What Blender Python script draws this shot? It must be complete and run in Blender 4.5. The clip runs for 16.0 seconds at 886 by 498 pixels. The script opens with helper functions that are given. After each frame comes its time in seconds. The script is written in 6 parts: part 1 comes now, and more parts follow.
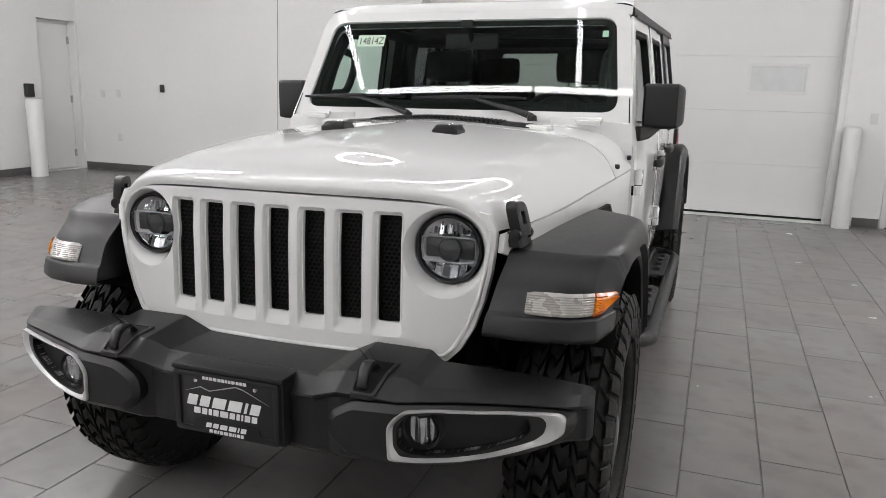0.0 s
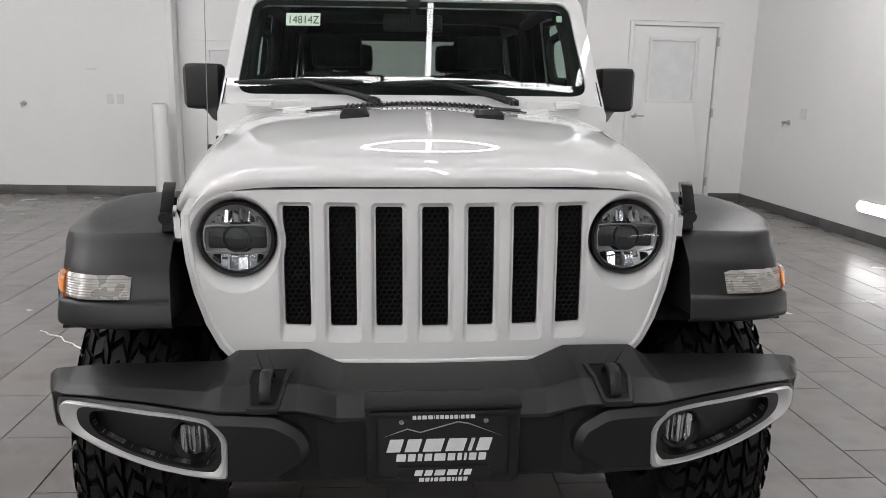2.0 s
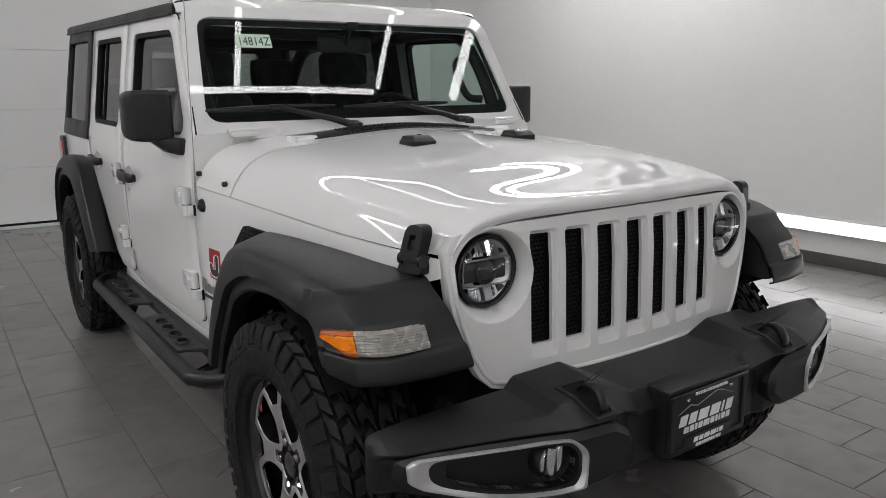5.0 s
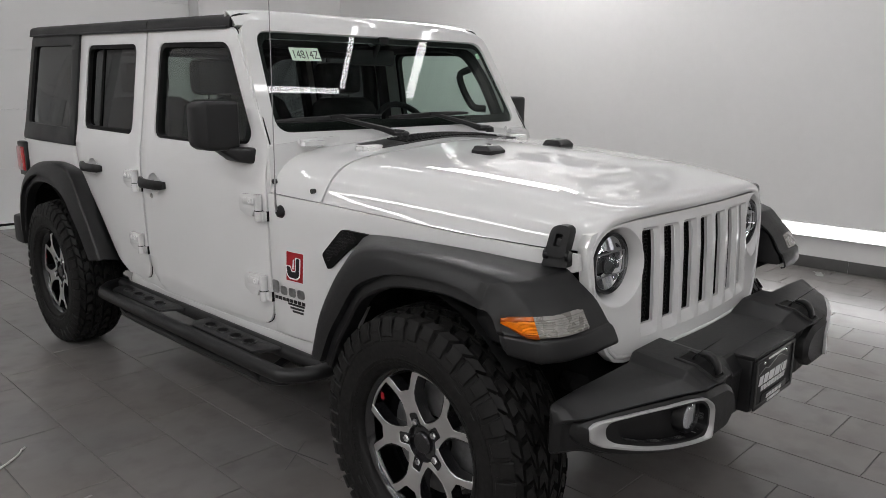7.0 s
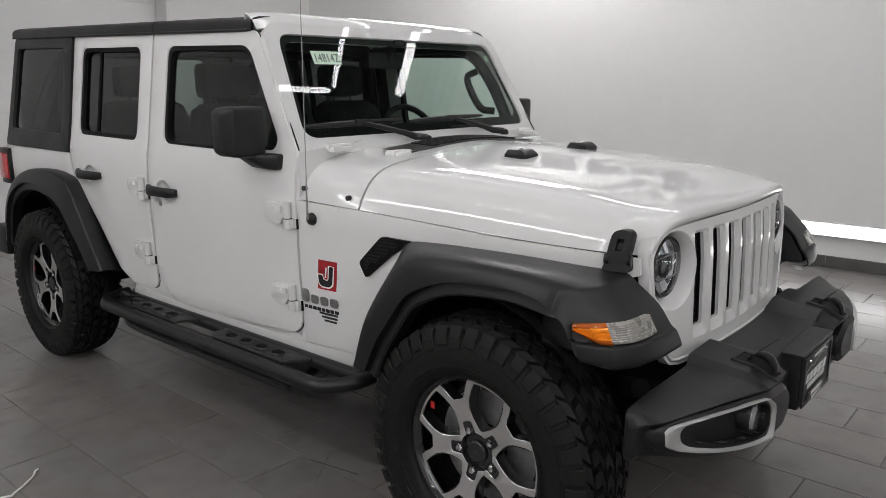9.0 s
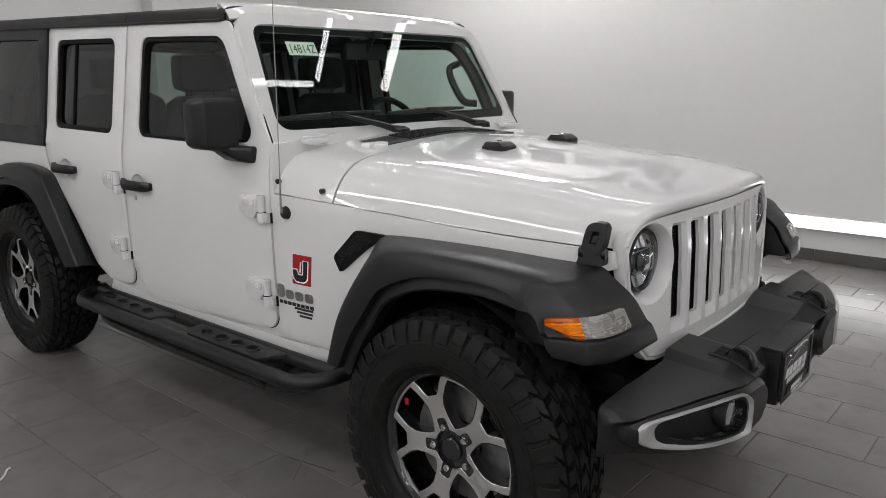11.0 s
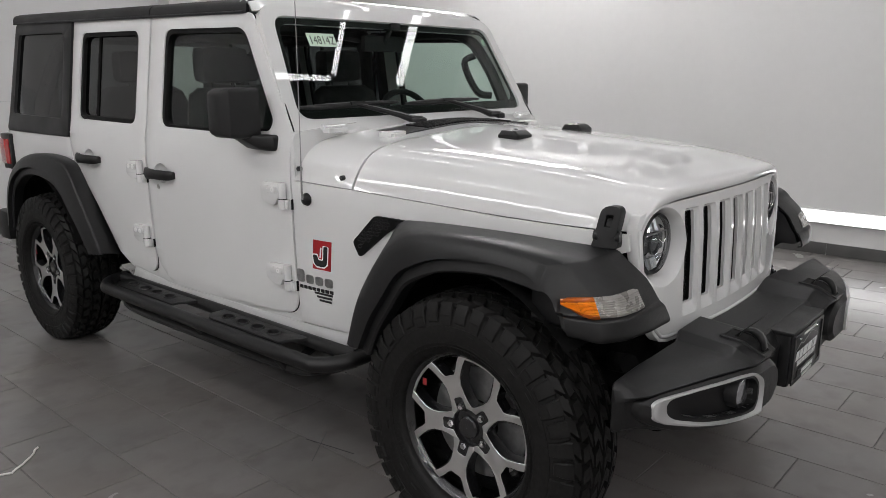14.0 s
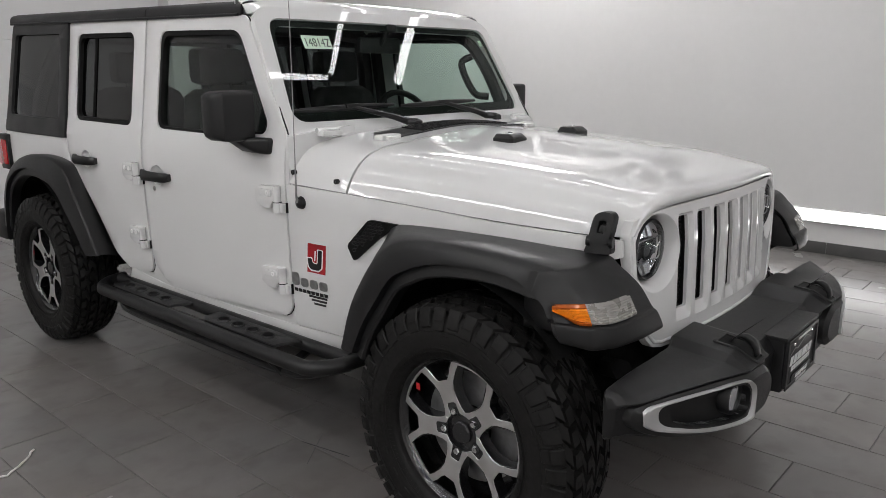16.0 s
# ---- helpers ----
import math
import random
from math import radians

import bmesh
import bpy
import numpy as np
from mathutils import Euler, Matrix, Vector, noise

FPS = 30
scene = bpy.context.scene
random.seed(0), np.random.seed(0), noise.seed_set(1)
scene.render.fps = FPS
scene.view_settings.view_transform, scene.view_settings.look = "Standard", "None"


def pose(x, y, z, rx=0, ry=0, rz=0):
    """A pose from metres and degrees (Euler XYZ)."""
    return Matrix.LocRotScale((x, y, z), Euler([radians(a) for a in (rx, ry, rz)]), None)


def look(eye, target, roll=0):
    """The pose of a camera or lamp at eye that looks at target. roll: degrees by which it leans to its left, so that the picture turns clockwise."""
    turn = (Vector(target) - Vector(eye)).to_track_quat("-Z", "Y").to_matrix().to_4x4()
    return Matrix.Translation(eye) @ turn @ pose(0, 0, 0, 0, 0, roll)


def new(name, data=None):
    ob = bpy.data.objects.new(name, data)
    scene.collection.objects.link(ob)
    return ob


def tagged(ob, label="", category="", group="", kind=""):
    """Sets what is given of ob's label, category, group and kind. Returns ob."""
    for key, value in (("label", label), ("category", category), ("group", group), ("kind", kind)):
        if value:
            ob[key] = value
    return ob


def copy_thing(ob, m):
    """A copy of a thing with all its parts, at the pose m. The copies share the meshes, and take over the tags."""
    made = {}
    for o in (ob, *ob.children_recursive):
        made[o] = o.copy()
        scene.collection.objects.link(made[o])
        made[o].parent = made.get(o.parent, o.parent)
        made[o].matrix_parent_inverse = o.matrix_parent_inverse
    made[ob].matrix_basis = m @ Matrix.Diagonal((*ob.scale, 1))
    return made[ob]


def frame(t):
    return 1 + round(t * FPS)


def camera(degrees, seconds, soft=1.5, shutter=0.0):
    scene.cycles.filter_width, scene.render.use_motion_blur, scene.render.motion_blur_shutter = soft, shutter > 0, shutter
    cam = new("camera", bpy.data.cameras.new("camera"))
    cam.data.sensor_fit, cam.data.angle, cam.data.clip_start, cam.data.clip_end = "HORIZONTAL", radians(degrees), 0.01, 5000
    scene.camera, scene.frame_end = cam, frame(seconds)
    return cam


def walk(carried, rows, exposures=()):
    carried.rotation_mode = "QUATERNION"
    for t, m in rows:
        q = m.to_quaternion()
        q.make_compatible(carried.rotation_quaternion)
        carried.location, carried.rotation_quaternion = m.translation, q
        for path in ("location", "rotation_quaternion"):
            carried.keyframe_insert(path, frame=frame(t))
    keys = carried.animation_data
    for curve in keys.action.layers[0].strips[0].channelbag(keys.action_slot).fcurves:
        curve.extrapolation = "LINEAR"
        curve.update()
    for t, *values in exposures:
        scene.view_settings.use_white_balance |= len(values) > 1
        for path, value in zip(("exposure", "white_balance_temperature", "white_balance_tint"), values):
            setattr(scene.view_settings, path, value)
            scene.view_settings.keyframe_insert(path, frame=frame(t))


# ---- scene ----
cam = camera(61.6, 16.0, soft=0.3)
EXPOSURES = [(0, .50), (1.5, .46), (2.5, .26), (3.5, -.02), (6.5, -.18), (8, -.13), (10.5, -.13), (16, -.12)]
PATH = [
    (0, (1.071, -2.135, 1.392), (0.406, -0.297, 0.968), 1.5),
    (0.5, (0.773, -2.178, 1.369), (0.277, -0.288, 0.945), 1.5),
    (1, (0.451, -2.167, 1.356), (0.168, -0.233, 0.931), 1.4),
    (1.5, (0.144, -2.165, 1.35), (0.106, -0.211, 0.928), 1.3),
    (2, (-0.124, -2.115, 1.33), (0.03, -0.165, 0.909), 1.3),
    (2.5, (-0.384, -2.043, 1.349), (-0.024, -0.12, 0.93), 1.2),
    (3, (-0.667, -2.07, 1.388), (-0.123, -0.191, 0.971), 1.0),
    (3.5, (-0.904, -2.035, 1.392), (-0.214, -0.205, 0.974), 1.0),
    (3.7, (-0.99, -1.998, 1.396), (-0.242, -0.191, 0.979), 0.5),
    (6, (-1.988, -1.631, 1.42), (-0.678, -0.175, 1.012), 0.8),
    (6.5, (-2.18, -1.581, 1.444), (-0.821, -0.171, 1.037), 0.8),
    (7, (-2.279, -1.492, 1.454), (-0.879, -0.125, 1.039), 0.6),
    (7.5, (-2.346, -1.364, 1.459), (-0.913, -0.031, 1.045), 0.5),
    (8, (-2.432, -1.302, 1.48), (-0.96, -0.016, 1.058), 0.4),
    (10.3, (-2.461, -1.246, 1.456), (-0.969, 0.019, 1.038), 0.2),
    (10.5, (-2.435, -1.245, 1.461), (-0.937, 0.01, 1.034), 0.2),
    (11, (-2.382, -1.278, 1.457), (-0.892, -0.016, 1.027), 0.2),
    (11.5, (-2.374, -1.301, 1.458), (-0.893, -0.027, 1.027), 0.2),
    (12, (-2.397, -1.315, 1.467), (-0.922, -0.036, 1.035), 0.3),
    (12.5, (-2.434, -1.337, 1.465), (-0.963, -0.053, 1.032), 0.2),
    (13, (-2.439, -1.319, 1.448), (-0.969, -0.033, 1.02), 0.3),
    (13.5, (-2.439, -1.312, 1.448), (-0.969, -0.026, 1.015), 0.2),
    (14, (-2.448, -1.307, 1.429), (-0.977, -0.023, 0.993), 0.2),
    (14.5, (-2.449, -1.316, 1.435), (-0.981, -0.032, 0.993), 0.2),
    (15, (-2.443, -1.325, 1.446), (-0.977, -0.04, 1.0), 0.2),
    (15.5, (-2.437, -1.325, 1.445), (-0.97, -0.041, 1.001), 0.2),
    (16, (-2.424, -1.32, 1.454), (-0.958, -0.034, 1.008), 0.2),
]
walk(cam, [(t, look(eye, target, roll)) for t, eye, target, roll in PATH], EXPOSURES)

# ---- world, light ----
world = bpy.data.worlds.new("room_world")
scene.world = world
world.use_nodes = True
world.node_tree.nodes["Background"].inputs[0].default_value = (0.6, 0.62, 0.65, 1)
world.node_tree.nodes["Background"].inputs[1].default_value = 0.05
TUBE_POWER = 16.5
FRAME_POWER = 17.0
SIDE_POWER = 29.0
COVE_POWER = 8.0


# ---- materials ----
def mat(name, color, rough=0.5, metal=0.0, coat=0.0, bump=None, vary=None, vary2=None, piece=0.0, spec=0.5, laid=False):
    """A principled material: bump (scale, strength), vary (scale, amount) for colour and gloss, piece: random tone by object, laid: texture by place, over many pieces."""
    m = bpy.data.materials.new(name)
    m.use_nodes = True
    nt = m.node_tree
    b = nt.nodes["Principled BSDF"]
    b.inputs["Roughness"].default_value = rough
    b.inputs["Metallic"].default_value = metal
    b.inputs["Coat Weight"].default_value = coat
    b.inputs["Coat Roughness"].default_value = 0.02
    b.inputs["Specular IOR Level"].default_value = spec
    tc = nt.nodes.new("ShaderNodeNewGeometry" if laid else "ShaderNodeTexCoord")
    at = tc.outputs["Position" if laid else "Object"]
    col = nt.nodes.new("ShaderNodeRGB")
    col.outputs[0].default_value = (*color, 1)
    out = col.outputs[0]
    for v in (vary, vary2):
        if v:
            n = nt.nodes.new("ShaderNodeTexNoise")
            n.inputs["Scale"].default_value = v[0]
            n.inputs["Detail"].default_value = 5
            nt.links.new(at, n.inputs["Vector"])
            r = nt.nodes.new("ShaderNodeMapRange")
            r.inputs[1].default_value, r.inputs[2].default_value = 0.3, 0.7
            r.inputs[3].default_value, r.inputs[4].default_value = 1 - v[1], 1 + v[1]
            nt.links.new(n.outputs[0], r.inputs[0])
            mul = nt.nodes.new("ShaderNodeVectorMath")
            mul.operation = "SCALE"
            nt.links.new(out, mul.inputs[0])
            nt.links.new(r.outputs[0], mul.inputs[3])
            out = mul.outputs[0]
            r2 = nt.nodes.new("ShaderNodeMapRange")
            r2.inputs[1].default_value, r2.inputs[2].default_value = 0.3, 0.7
            r2.inputs[3].default_value, r2.inputs[4].default_value = rough * (1 + v[1]), rough * (1 - v[1])
            nt.links.new(n.outputs[0], r2.inputs[0])
            nt.links.new(r2.outputs[0], b.inputs["Roughness"])
    if piece:
        oi = nt.nodes.new("ShaderNodeObjectInfo")
        r = nt.nodes.new("ShaderNodeMapRange")
        r.inputs[3].default_value, r.inputs[4].default_value = 1 - piece, 1 + piece
        nt.links.new(oi.outputs["Random"], r.inputs[0])
        mul = nt.nodes.new("ShaderNodeVectorMath")
        mul.operation = "SCALE"
        nt.links.new(out, mul.inputs[0])
        nt.links.new(r.outputs[0], mul.inputs[3])
        out = mul.outputs[0]
    nt.links.new(out, b.inputs["Base Color"])
    if bump:
        n = nt.nodes.new("ShaderNodeTexNoise")
        n.inputs["Scale"].default_value = bump[0]
        n.inputs["Detail"].default_value = 4
        nt.links.new(at, n.inputs["Vector"])
        k = nt.nodes.new("ShaderNodeBump")
        k.inputs["Strength"].default_value = bump[1]
        k.inputs["Distance"].default_value = 0.002
        nt.links.new(n.outputs[0], k.inputs["Height"])
        nt.links.new(k.outputs[0], b.inputs["Normal"])
    return m


def glow(name, color, power):
    m = bpy.data.materials.new(name)
    m.use_nodes = True
    nt = m.node_tree
    nt.nodes.clear()
    e = nt.nodes.new("ShaderNodeEmission")
    e.inputs[0].default_value, e.inputs[1].default_value = (*color, 1), power
    o = nt.nodes.new("ShaderNodeOutputMaterial")
    nt.links.new(e.outputs[0], o.inputs[0])
    return m


def glass(name, tint, ior=1.5):
    """Thin pane: tinted see-through with a mirror gloss by Fresnel."""
    m = bpy.data.materials.new(name)
    m.use_nodes = True
    nt = m.node_tree
    nt.nodes.clear()
    t = nt.nodes.new("ShaderNodeBsdfTransparent")
    t.inputs[0].default_value = (*tint, 1)
    g = nt.nodes.new("ShaderNodeBsdfGlossy")
    g.inputs["Roughness"].default_value = 0.0
    lw = nt.nodes.new("ShaderNodeLayerWeight")
    lw.inputs[0].default_value = 0.5
    p5 = nt.nodes.new("ShaderNodeMath")
    p5.operation = "POWER"
    p5.inputs[1].default_value = 5.0
    nt.links.new(lw.outputs["Facing"], p5.inputs[0])
    f0 = ((ior - 1) / (ior + 1)) ** 2 * 1.35
    f = nt.nodes.new("ShaderNodeMath")
    f.operation = "MULTIPLY_ADD"
    f.inputs[1].default_value, f.inputs[2].default_value = 1 - f0, f0
    nt.links.new(p5.outputs[0], f.inputs[0])
    mix = nt.nodes.new("ShaderNodeMixShader")
    o = nt.nodes.new("ShaderNodeOutputMaterial")
    nt.links.new(f.outputs[0], mix.inputs[0])
    nt.links.new(t.outputs[0], mix.inputs[1])
    nt.links.new(g.outputs[0], mix.inputs[2])
    nt.links.new(mix.outputs[0], o.inputs[0])
    return m


PAINT = mat("white_paint", (0.66, 0.66, 0.655), 0.8, coat=1.0, vary=(3, 0.012), spec=0.05)
PAINT_IN = mat("white_paint_shaded", (0.74, 0.74, 0.73), 0.4, vary=(4, 0.02))
PLASTIC = mat("black_grained_plastic", (0.0060, 0.0060, 0.0064), 0.42, bump=(900, 0.15), vary=(5, 0.10), vary2=(60, 0.06), spec=0.45)
SATIN = mat("black_smooth_plastic", (0.009, 0.009, 0.0095), 0.36, bump=(500, 0.05), vary=(9, 0.15), spec=0.4)
ROOF = mat("black_textured_hardtop", (0.013, 0.013, 0.014), 0.46, bump=(420, 0.10), vary=(6, 0.10), spec=0.35)
DARK = mat("dark_underbody", (0.003, 0.003, 0.003), 0.9, bump=(60, 0.4), vary=(12, 0.3), spec=0.2)
CABIN = mat("black_cabin_trim", (0.010, 0.010, 0.0105), 0.65, bump=(120, 0.08), vary=(8, 0.15), spec=0.3)
FABRIC = mat("black_seat_fabric", (0.009, 0.009, 0.0095), 0.9, bump=(140, 0.12), vary=(15, 0.2))
RUBBER = mat("tyre_rubber", (0.0072, 0.0069, 0.0066), 0.60, bump=(160, 0.35), vary=(7, 0.22), vary2=(70, 0.15), spec=0.27)
GASKET = mat("black_seal_and_gap_shade", (0.003, 0.003, 0.003), 0.6, bump=(300, 0.1), vary=(20, 0.1), spec=0.2)
MACHINED = mat("machined_aluminium", (0.62, 0.61, 0.60), 0.34, metal=0.85, bump=(900, 0.06), vary=(14, 0.05))
RIMBLACK = mat("gloss_black_wheel", (0.010, 0.010, 0.011), 0.22, coat=0.5, vary=(18, 0.2))
SILVER = mat("satin_silver_trim", (0.50, 0.50, 0.50), 0.36, metal=0.55, bump=(600, 0.08), vary=(10, 0.05))
CHROME = mat("bright_chrome", (0.82, 0.82, 0.83), 0.07, metal=1.0, vary=(20, 0.02))
STEEL = mat("grey_brake_steel", (0.30, 0.30, 0.30), 0.4, metal=0.8, bump=(200, 0.1), vary=(30, 0.2))
AMBER = mat("amber_lens", (0.85, 0.27, 0.018), 0.18, coat=0.8, vary=(60, 0.15))
AMBERDK = mat("amber_lens_rim", (0.42, 0.09, 0.008), 0.2, coat=0.6, vary=(60, 0.15))
CLEARLENS = mat("frosted_clear_lens", (0.36, 0.345, 0.325), 0.28, metal=0.35, coat=0.6, vary=(26, 0.16))
REDLENS = mat("red_tail_lens", (0.45, 0.012, 0.015), 0.15, coat=1.0, vary=(40, 0.1))
REDDECAL = mat("red_decal", (0.36, 0.012, 0.018), 0.35, vary=(60, 0.06))
BLACKDECAL = mat("black_decal", (0.012, 0.012, 0.013), 0.3, vary=(60, 0.06))
WHITEDECAL = mat("white_decal", (0.72, 0.72, 0.72), 0.4, vary=(60, 0.05))
STICKER = mat("pale_green_sticker", (0.52, 0.66, 0.53), 0.6, vary=(40, 0.06))
GREENTAG = mat("green_tag", (0.05, 0.55, 0.10), 0.5, vary=(40, 0.1))
WINDSHIELD = glass("windshield_glass", (0.80, 0.90, 0.85))
SIDEGLASS = glass("green_tinted_glass", (0.72, 0.84, 0.78))
REARGLASS = glass("rear_window_glass", (0.34, 0.37, 0.35))
PRIVACY = glass("smoked_privacy_glass", (0.10, 0.105, 0.11))
LAMPGLASS = glass("lamp_cover_glass", (0.93, 0.95, 0.97))
WALL = mat("white_painted_wall", (0.70, 0.695, 0.688), 0.6, bump=(220, 0.10), vary=(0.9, 0.02), vary2=(14, 0.01))
DOORPAINT = mat("white_door_paint", (0.68, 0.68, 0.675), 0.38, bump=(120, 0.05), vary=(2.5, 0.015))
CEIL = mat("dark_metal_deck", (0.055, 0.055, 0.058), 0.38, metal=0.0, bump=(40, 0.2), vary=(2, 0.2))
STREAK = (0.25, 1.0, 1.0)  # tiles lie lengthwise across the room


def slate_tile():
    """Honed grey porcelain: faint streaks along each tile, a little tone by tile, and a soft uneven gloss."""
    m = mat("grey_porcelain_tile", (0.186, 0.178, 0.174), 0.26, bump=(26, 0.012), vary=(0.9, 0.05), vary2=(4, 0.04), piece=0.045, laid=True)
    nt = m.node_tree
    b = nt.nodes["Principled BSDF"]
    geo = nt.nodes.new("ShaderNodeNewGeometry")
    last = b.inputs["Base Color"].links[0].from_socket

    def noise(scale, detail, lo, hi, stretch=(1, 1, 1)):
        wide = nt.nodes.new("ShaderNodeVectorMath")
        wide.operation = "MULTIPLY"
        wide.inputs[1].default_value = stretch
        nt.links.new(geo.outputs["Position"], wide.inputs[0])
        n = nt.nodes.new("ShaderNodeTexNoise")
        n.inputs["Scale"].default_value, n.inputs["Detail"].default_value = scale, detail
        nt.links.new(wide.outputs[0], n.inputs["Vector"])
        r = nt.nodes.new("ShaderNodeMapRange")
        r.inputs[1].default_value, r.inputs[2].default_value = lo, hi
        nt.links.new(n.outputs[0], r.inputs[0])
        return r.outputs[0]
    for tint, src in (((1.05, 1.0, 0.965), noise(1.4, 4, .40, .75)), ((0.95, 0.945, 0.94), noise(9, 7, .42, .80, STREAK)), ((0.88, 0.875, 0.87), noise(2.6, 8, .45, .75)), ((0.85, 0.845, 0.84), noise(7, 9, .50, .72))):
        mix = nt.nodes.new("ShaderNodeMix")
        mix.data_type, mix.blend_type = "RGBA", "MULTIPLY"
        nt.links.new(src, mix.inputs[0])
        nt.links.new(last, mix.inputs[6])
        mix.inputs[7].default_value = (*tint, 1)
        last = mix.outputs[2]
    nt.links.new(last, b.inputs["Base Color"])
    rough = nt.nodes.new("ShaderNodeMath")
    rough.operation = "MULTIPLY_ADD"
    rough.inputs[1].default_value, rough.inputs[2].default_value = .03, .245
    nt.links.new(noise(3, 4, .30, .72), rough.inputs[0])
    nt.links.new(rough.outputs[0], b.inputs["Roughness"])
    return m


TILE = slate_tile()
GROUT = mat("grey_grout", (0.105, 0.101, 0.097), 0.85, bump=(300, 0.3), vary=(12, 0.2))
BASETILE = mat("dark_grey_base_tile", (0.085, 0.083, 0.082), 0.38, bump=(60, 0.1), vary=(5, 0.15), piece=0.08)
FROST = mat("frosted_window", (0.64, 0.65, 0.65), 0.18, coat=0.6, vary=(6, 0.05))
BRASS = mat("dull_metal_hardware", (0.42, 0.41, 0.39), 0.35, metal=0.9, vary=(60, 0.1))
BLACKBOX = mat("black_plastic_box", (0.02, 0.02, 0.02), 0.4, vary=(40, 0.2))
PLATEWHITE = mat("white_plastic_plate", (0.60, 0.60, 0.59), 0.35, vary=(30, 0.03))
SIGNGREY = mat("grey_wall_lettering", (0.035, 0.035, 0.037), 0.5, vary=(8, 0.08))
CORD = mat("white_cord", (0.66, 0.65, 0.62), 0.6, vary=(40, 0.1))
TUBE = glow("led_tube", (1.0, 0.985, 0.99), TUBE_POWER)
TUBE_NEAR = glow("led_tube_soft", (1.0, 0.985, 0.99), FRAME_POWER)
TUBE_SIDE = glow("led_tube_strong", (1.0, 0.985, 0.99), SIDE_POWER)
COVE = glow("led_cove_strip", (1.0, 0.985, 0.99), COVE_POWER)


# ---- building helpers ----
def finish(name, bm, material, parent=None, label="", sharp=32, category="", group="", kind="", recalc=True):
    if recalc:
        bmesh.ops.recalc_face_normals(bm, faces=bm.faces)
    for f in bm.faces:
        f.smooth = True
    me = bpy.data.meshes.new(name)
    bm.to_mesh(me)
    bm.free()
    me.set_sharp_from_angle(angle=radians(sharp))
    me.materials.append(material)
    ob = new(name, me)
    if parent is not None:
        ob.parent = parent
    return tagged(ob, label, category, group, kind)


def even(ob):
    """Keeps broad faces flat and lets narrow bevels carry the rounding."""
    w = ob.modifiers.new("even", "WEIGHTED_NORMAL")
    w.keep_sharp = True
    return ob


def part(name, bm, material, parent, label="", sharp=32):
    return finish(name, bm, material, parent, label, sharp)


def box(bm, x0, x1, y0, y1, z0, z1, bev=0.0, seg=2):
    tmp = bmesh.new()
    bmesh.ops.create_cube(tmp, size=1)
    for v in tmp.verts:
        v.co = Vector((x0 + (v.co.x + .5) * (x1 - x0), y0 + (v.co.y + .5) * (y1 - y0), z0 + (v.co.z + .5) * (z1 - z0)))
    if bev:
        bmesh.ops.bevel(tmp, geom=list(tmp.edges), offset=bev, segments=seg, affect="EDGES", profile=0.6)
    me = bpy.data.meshes.new("tmp")
    tmp.to_mesh(me)
    tmp.free()
    bm.from_mesh(me)
    bpy.data.meshes.remove(me)
    return bm


def boxes(*rows, bev=0.004):
    bm = bmesh.new()
    for r in rows:
        box(bm, *r, bev=bev)
    return bm


def catmull(pts, n):
    """A smooth line through the points, n pieces between each pair."""
    p = [np.array(q, float) for q in pts]
    p = [2 * p[0] - p[1]] + p + [2 * p[-1] - p[-2]]
    out = []
    for i in range(1, len(p) - 2):
        for k in range(n):
            t = k / n
            a, b, c, d = p[i - 1:i + 3]
            out.append(0.5 * (2 * b + (c - a) * t + (2 * a - 5 * b + 4 * c - d) * t * t + (3 * b - a - 3 * c + d) * t ** 3))
    out.append(p[-2])
    return out


def sheet(bm, rows, close_u=False, close_v=False):
    vs = [[bm.verts.new(tuple(map(float, p))) for p in r] for r in rows]
    nu, nv = len(vs), len(vs[0])
    for i in range(nu if close_u else nu - 1):
        for j in range(nv if close_v else nv - 1):
            q = [vs[i][j], vs[(i + 1) % nu][j], vs[(i + 1) % nu][(j + 1) % nv], vs[i][(j + 1) % nv]]
            if len(set(q)) == 4:
                bm.faces.new(q)
    return vs


def shell(bm, thick, ref):
    """Gives an open sheet its thickness, on the side towards ref."""
    bmesh.ops.recalc_face_normals(bm, faces=bm.faces)
    bm.normal_update()
    ref = Vector(ref)
    sign = 1 if sum((f.calc_center_median() - ref).dot(f.normal) * f.calc_area() for f in bm.faces) > 0 else -1
    faces, verts = bm.faces[:], bm.verts[:]
    rim = [e for e in bm.edges if len(e.link_faces) == 1]
    back = {v: bm.verts.new(v.co - v.normal * sign * thick) for v in verts}
    for f in faces:
        bm.faces.new([back[v] for v in reversed(f.verts)])
    for e in rim:
        a, b = e.verts
        bm.faces.new((a, b, back[b], back[a]))
    return bm


def smooth_sheet(bm, rows, nu, nv):
    rows = [catmull(r, nv) for r in rows]
    cols = [catmull([r[j] for r in rows], nu) for j in range(len(rows[0]))]
    grid = [[cols[j][i] for j in range(len(cols))] for i in range(len(cols[0]))]
    return sheet(bm, grid)


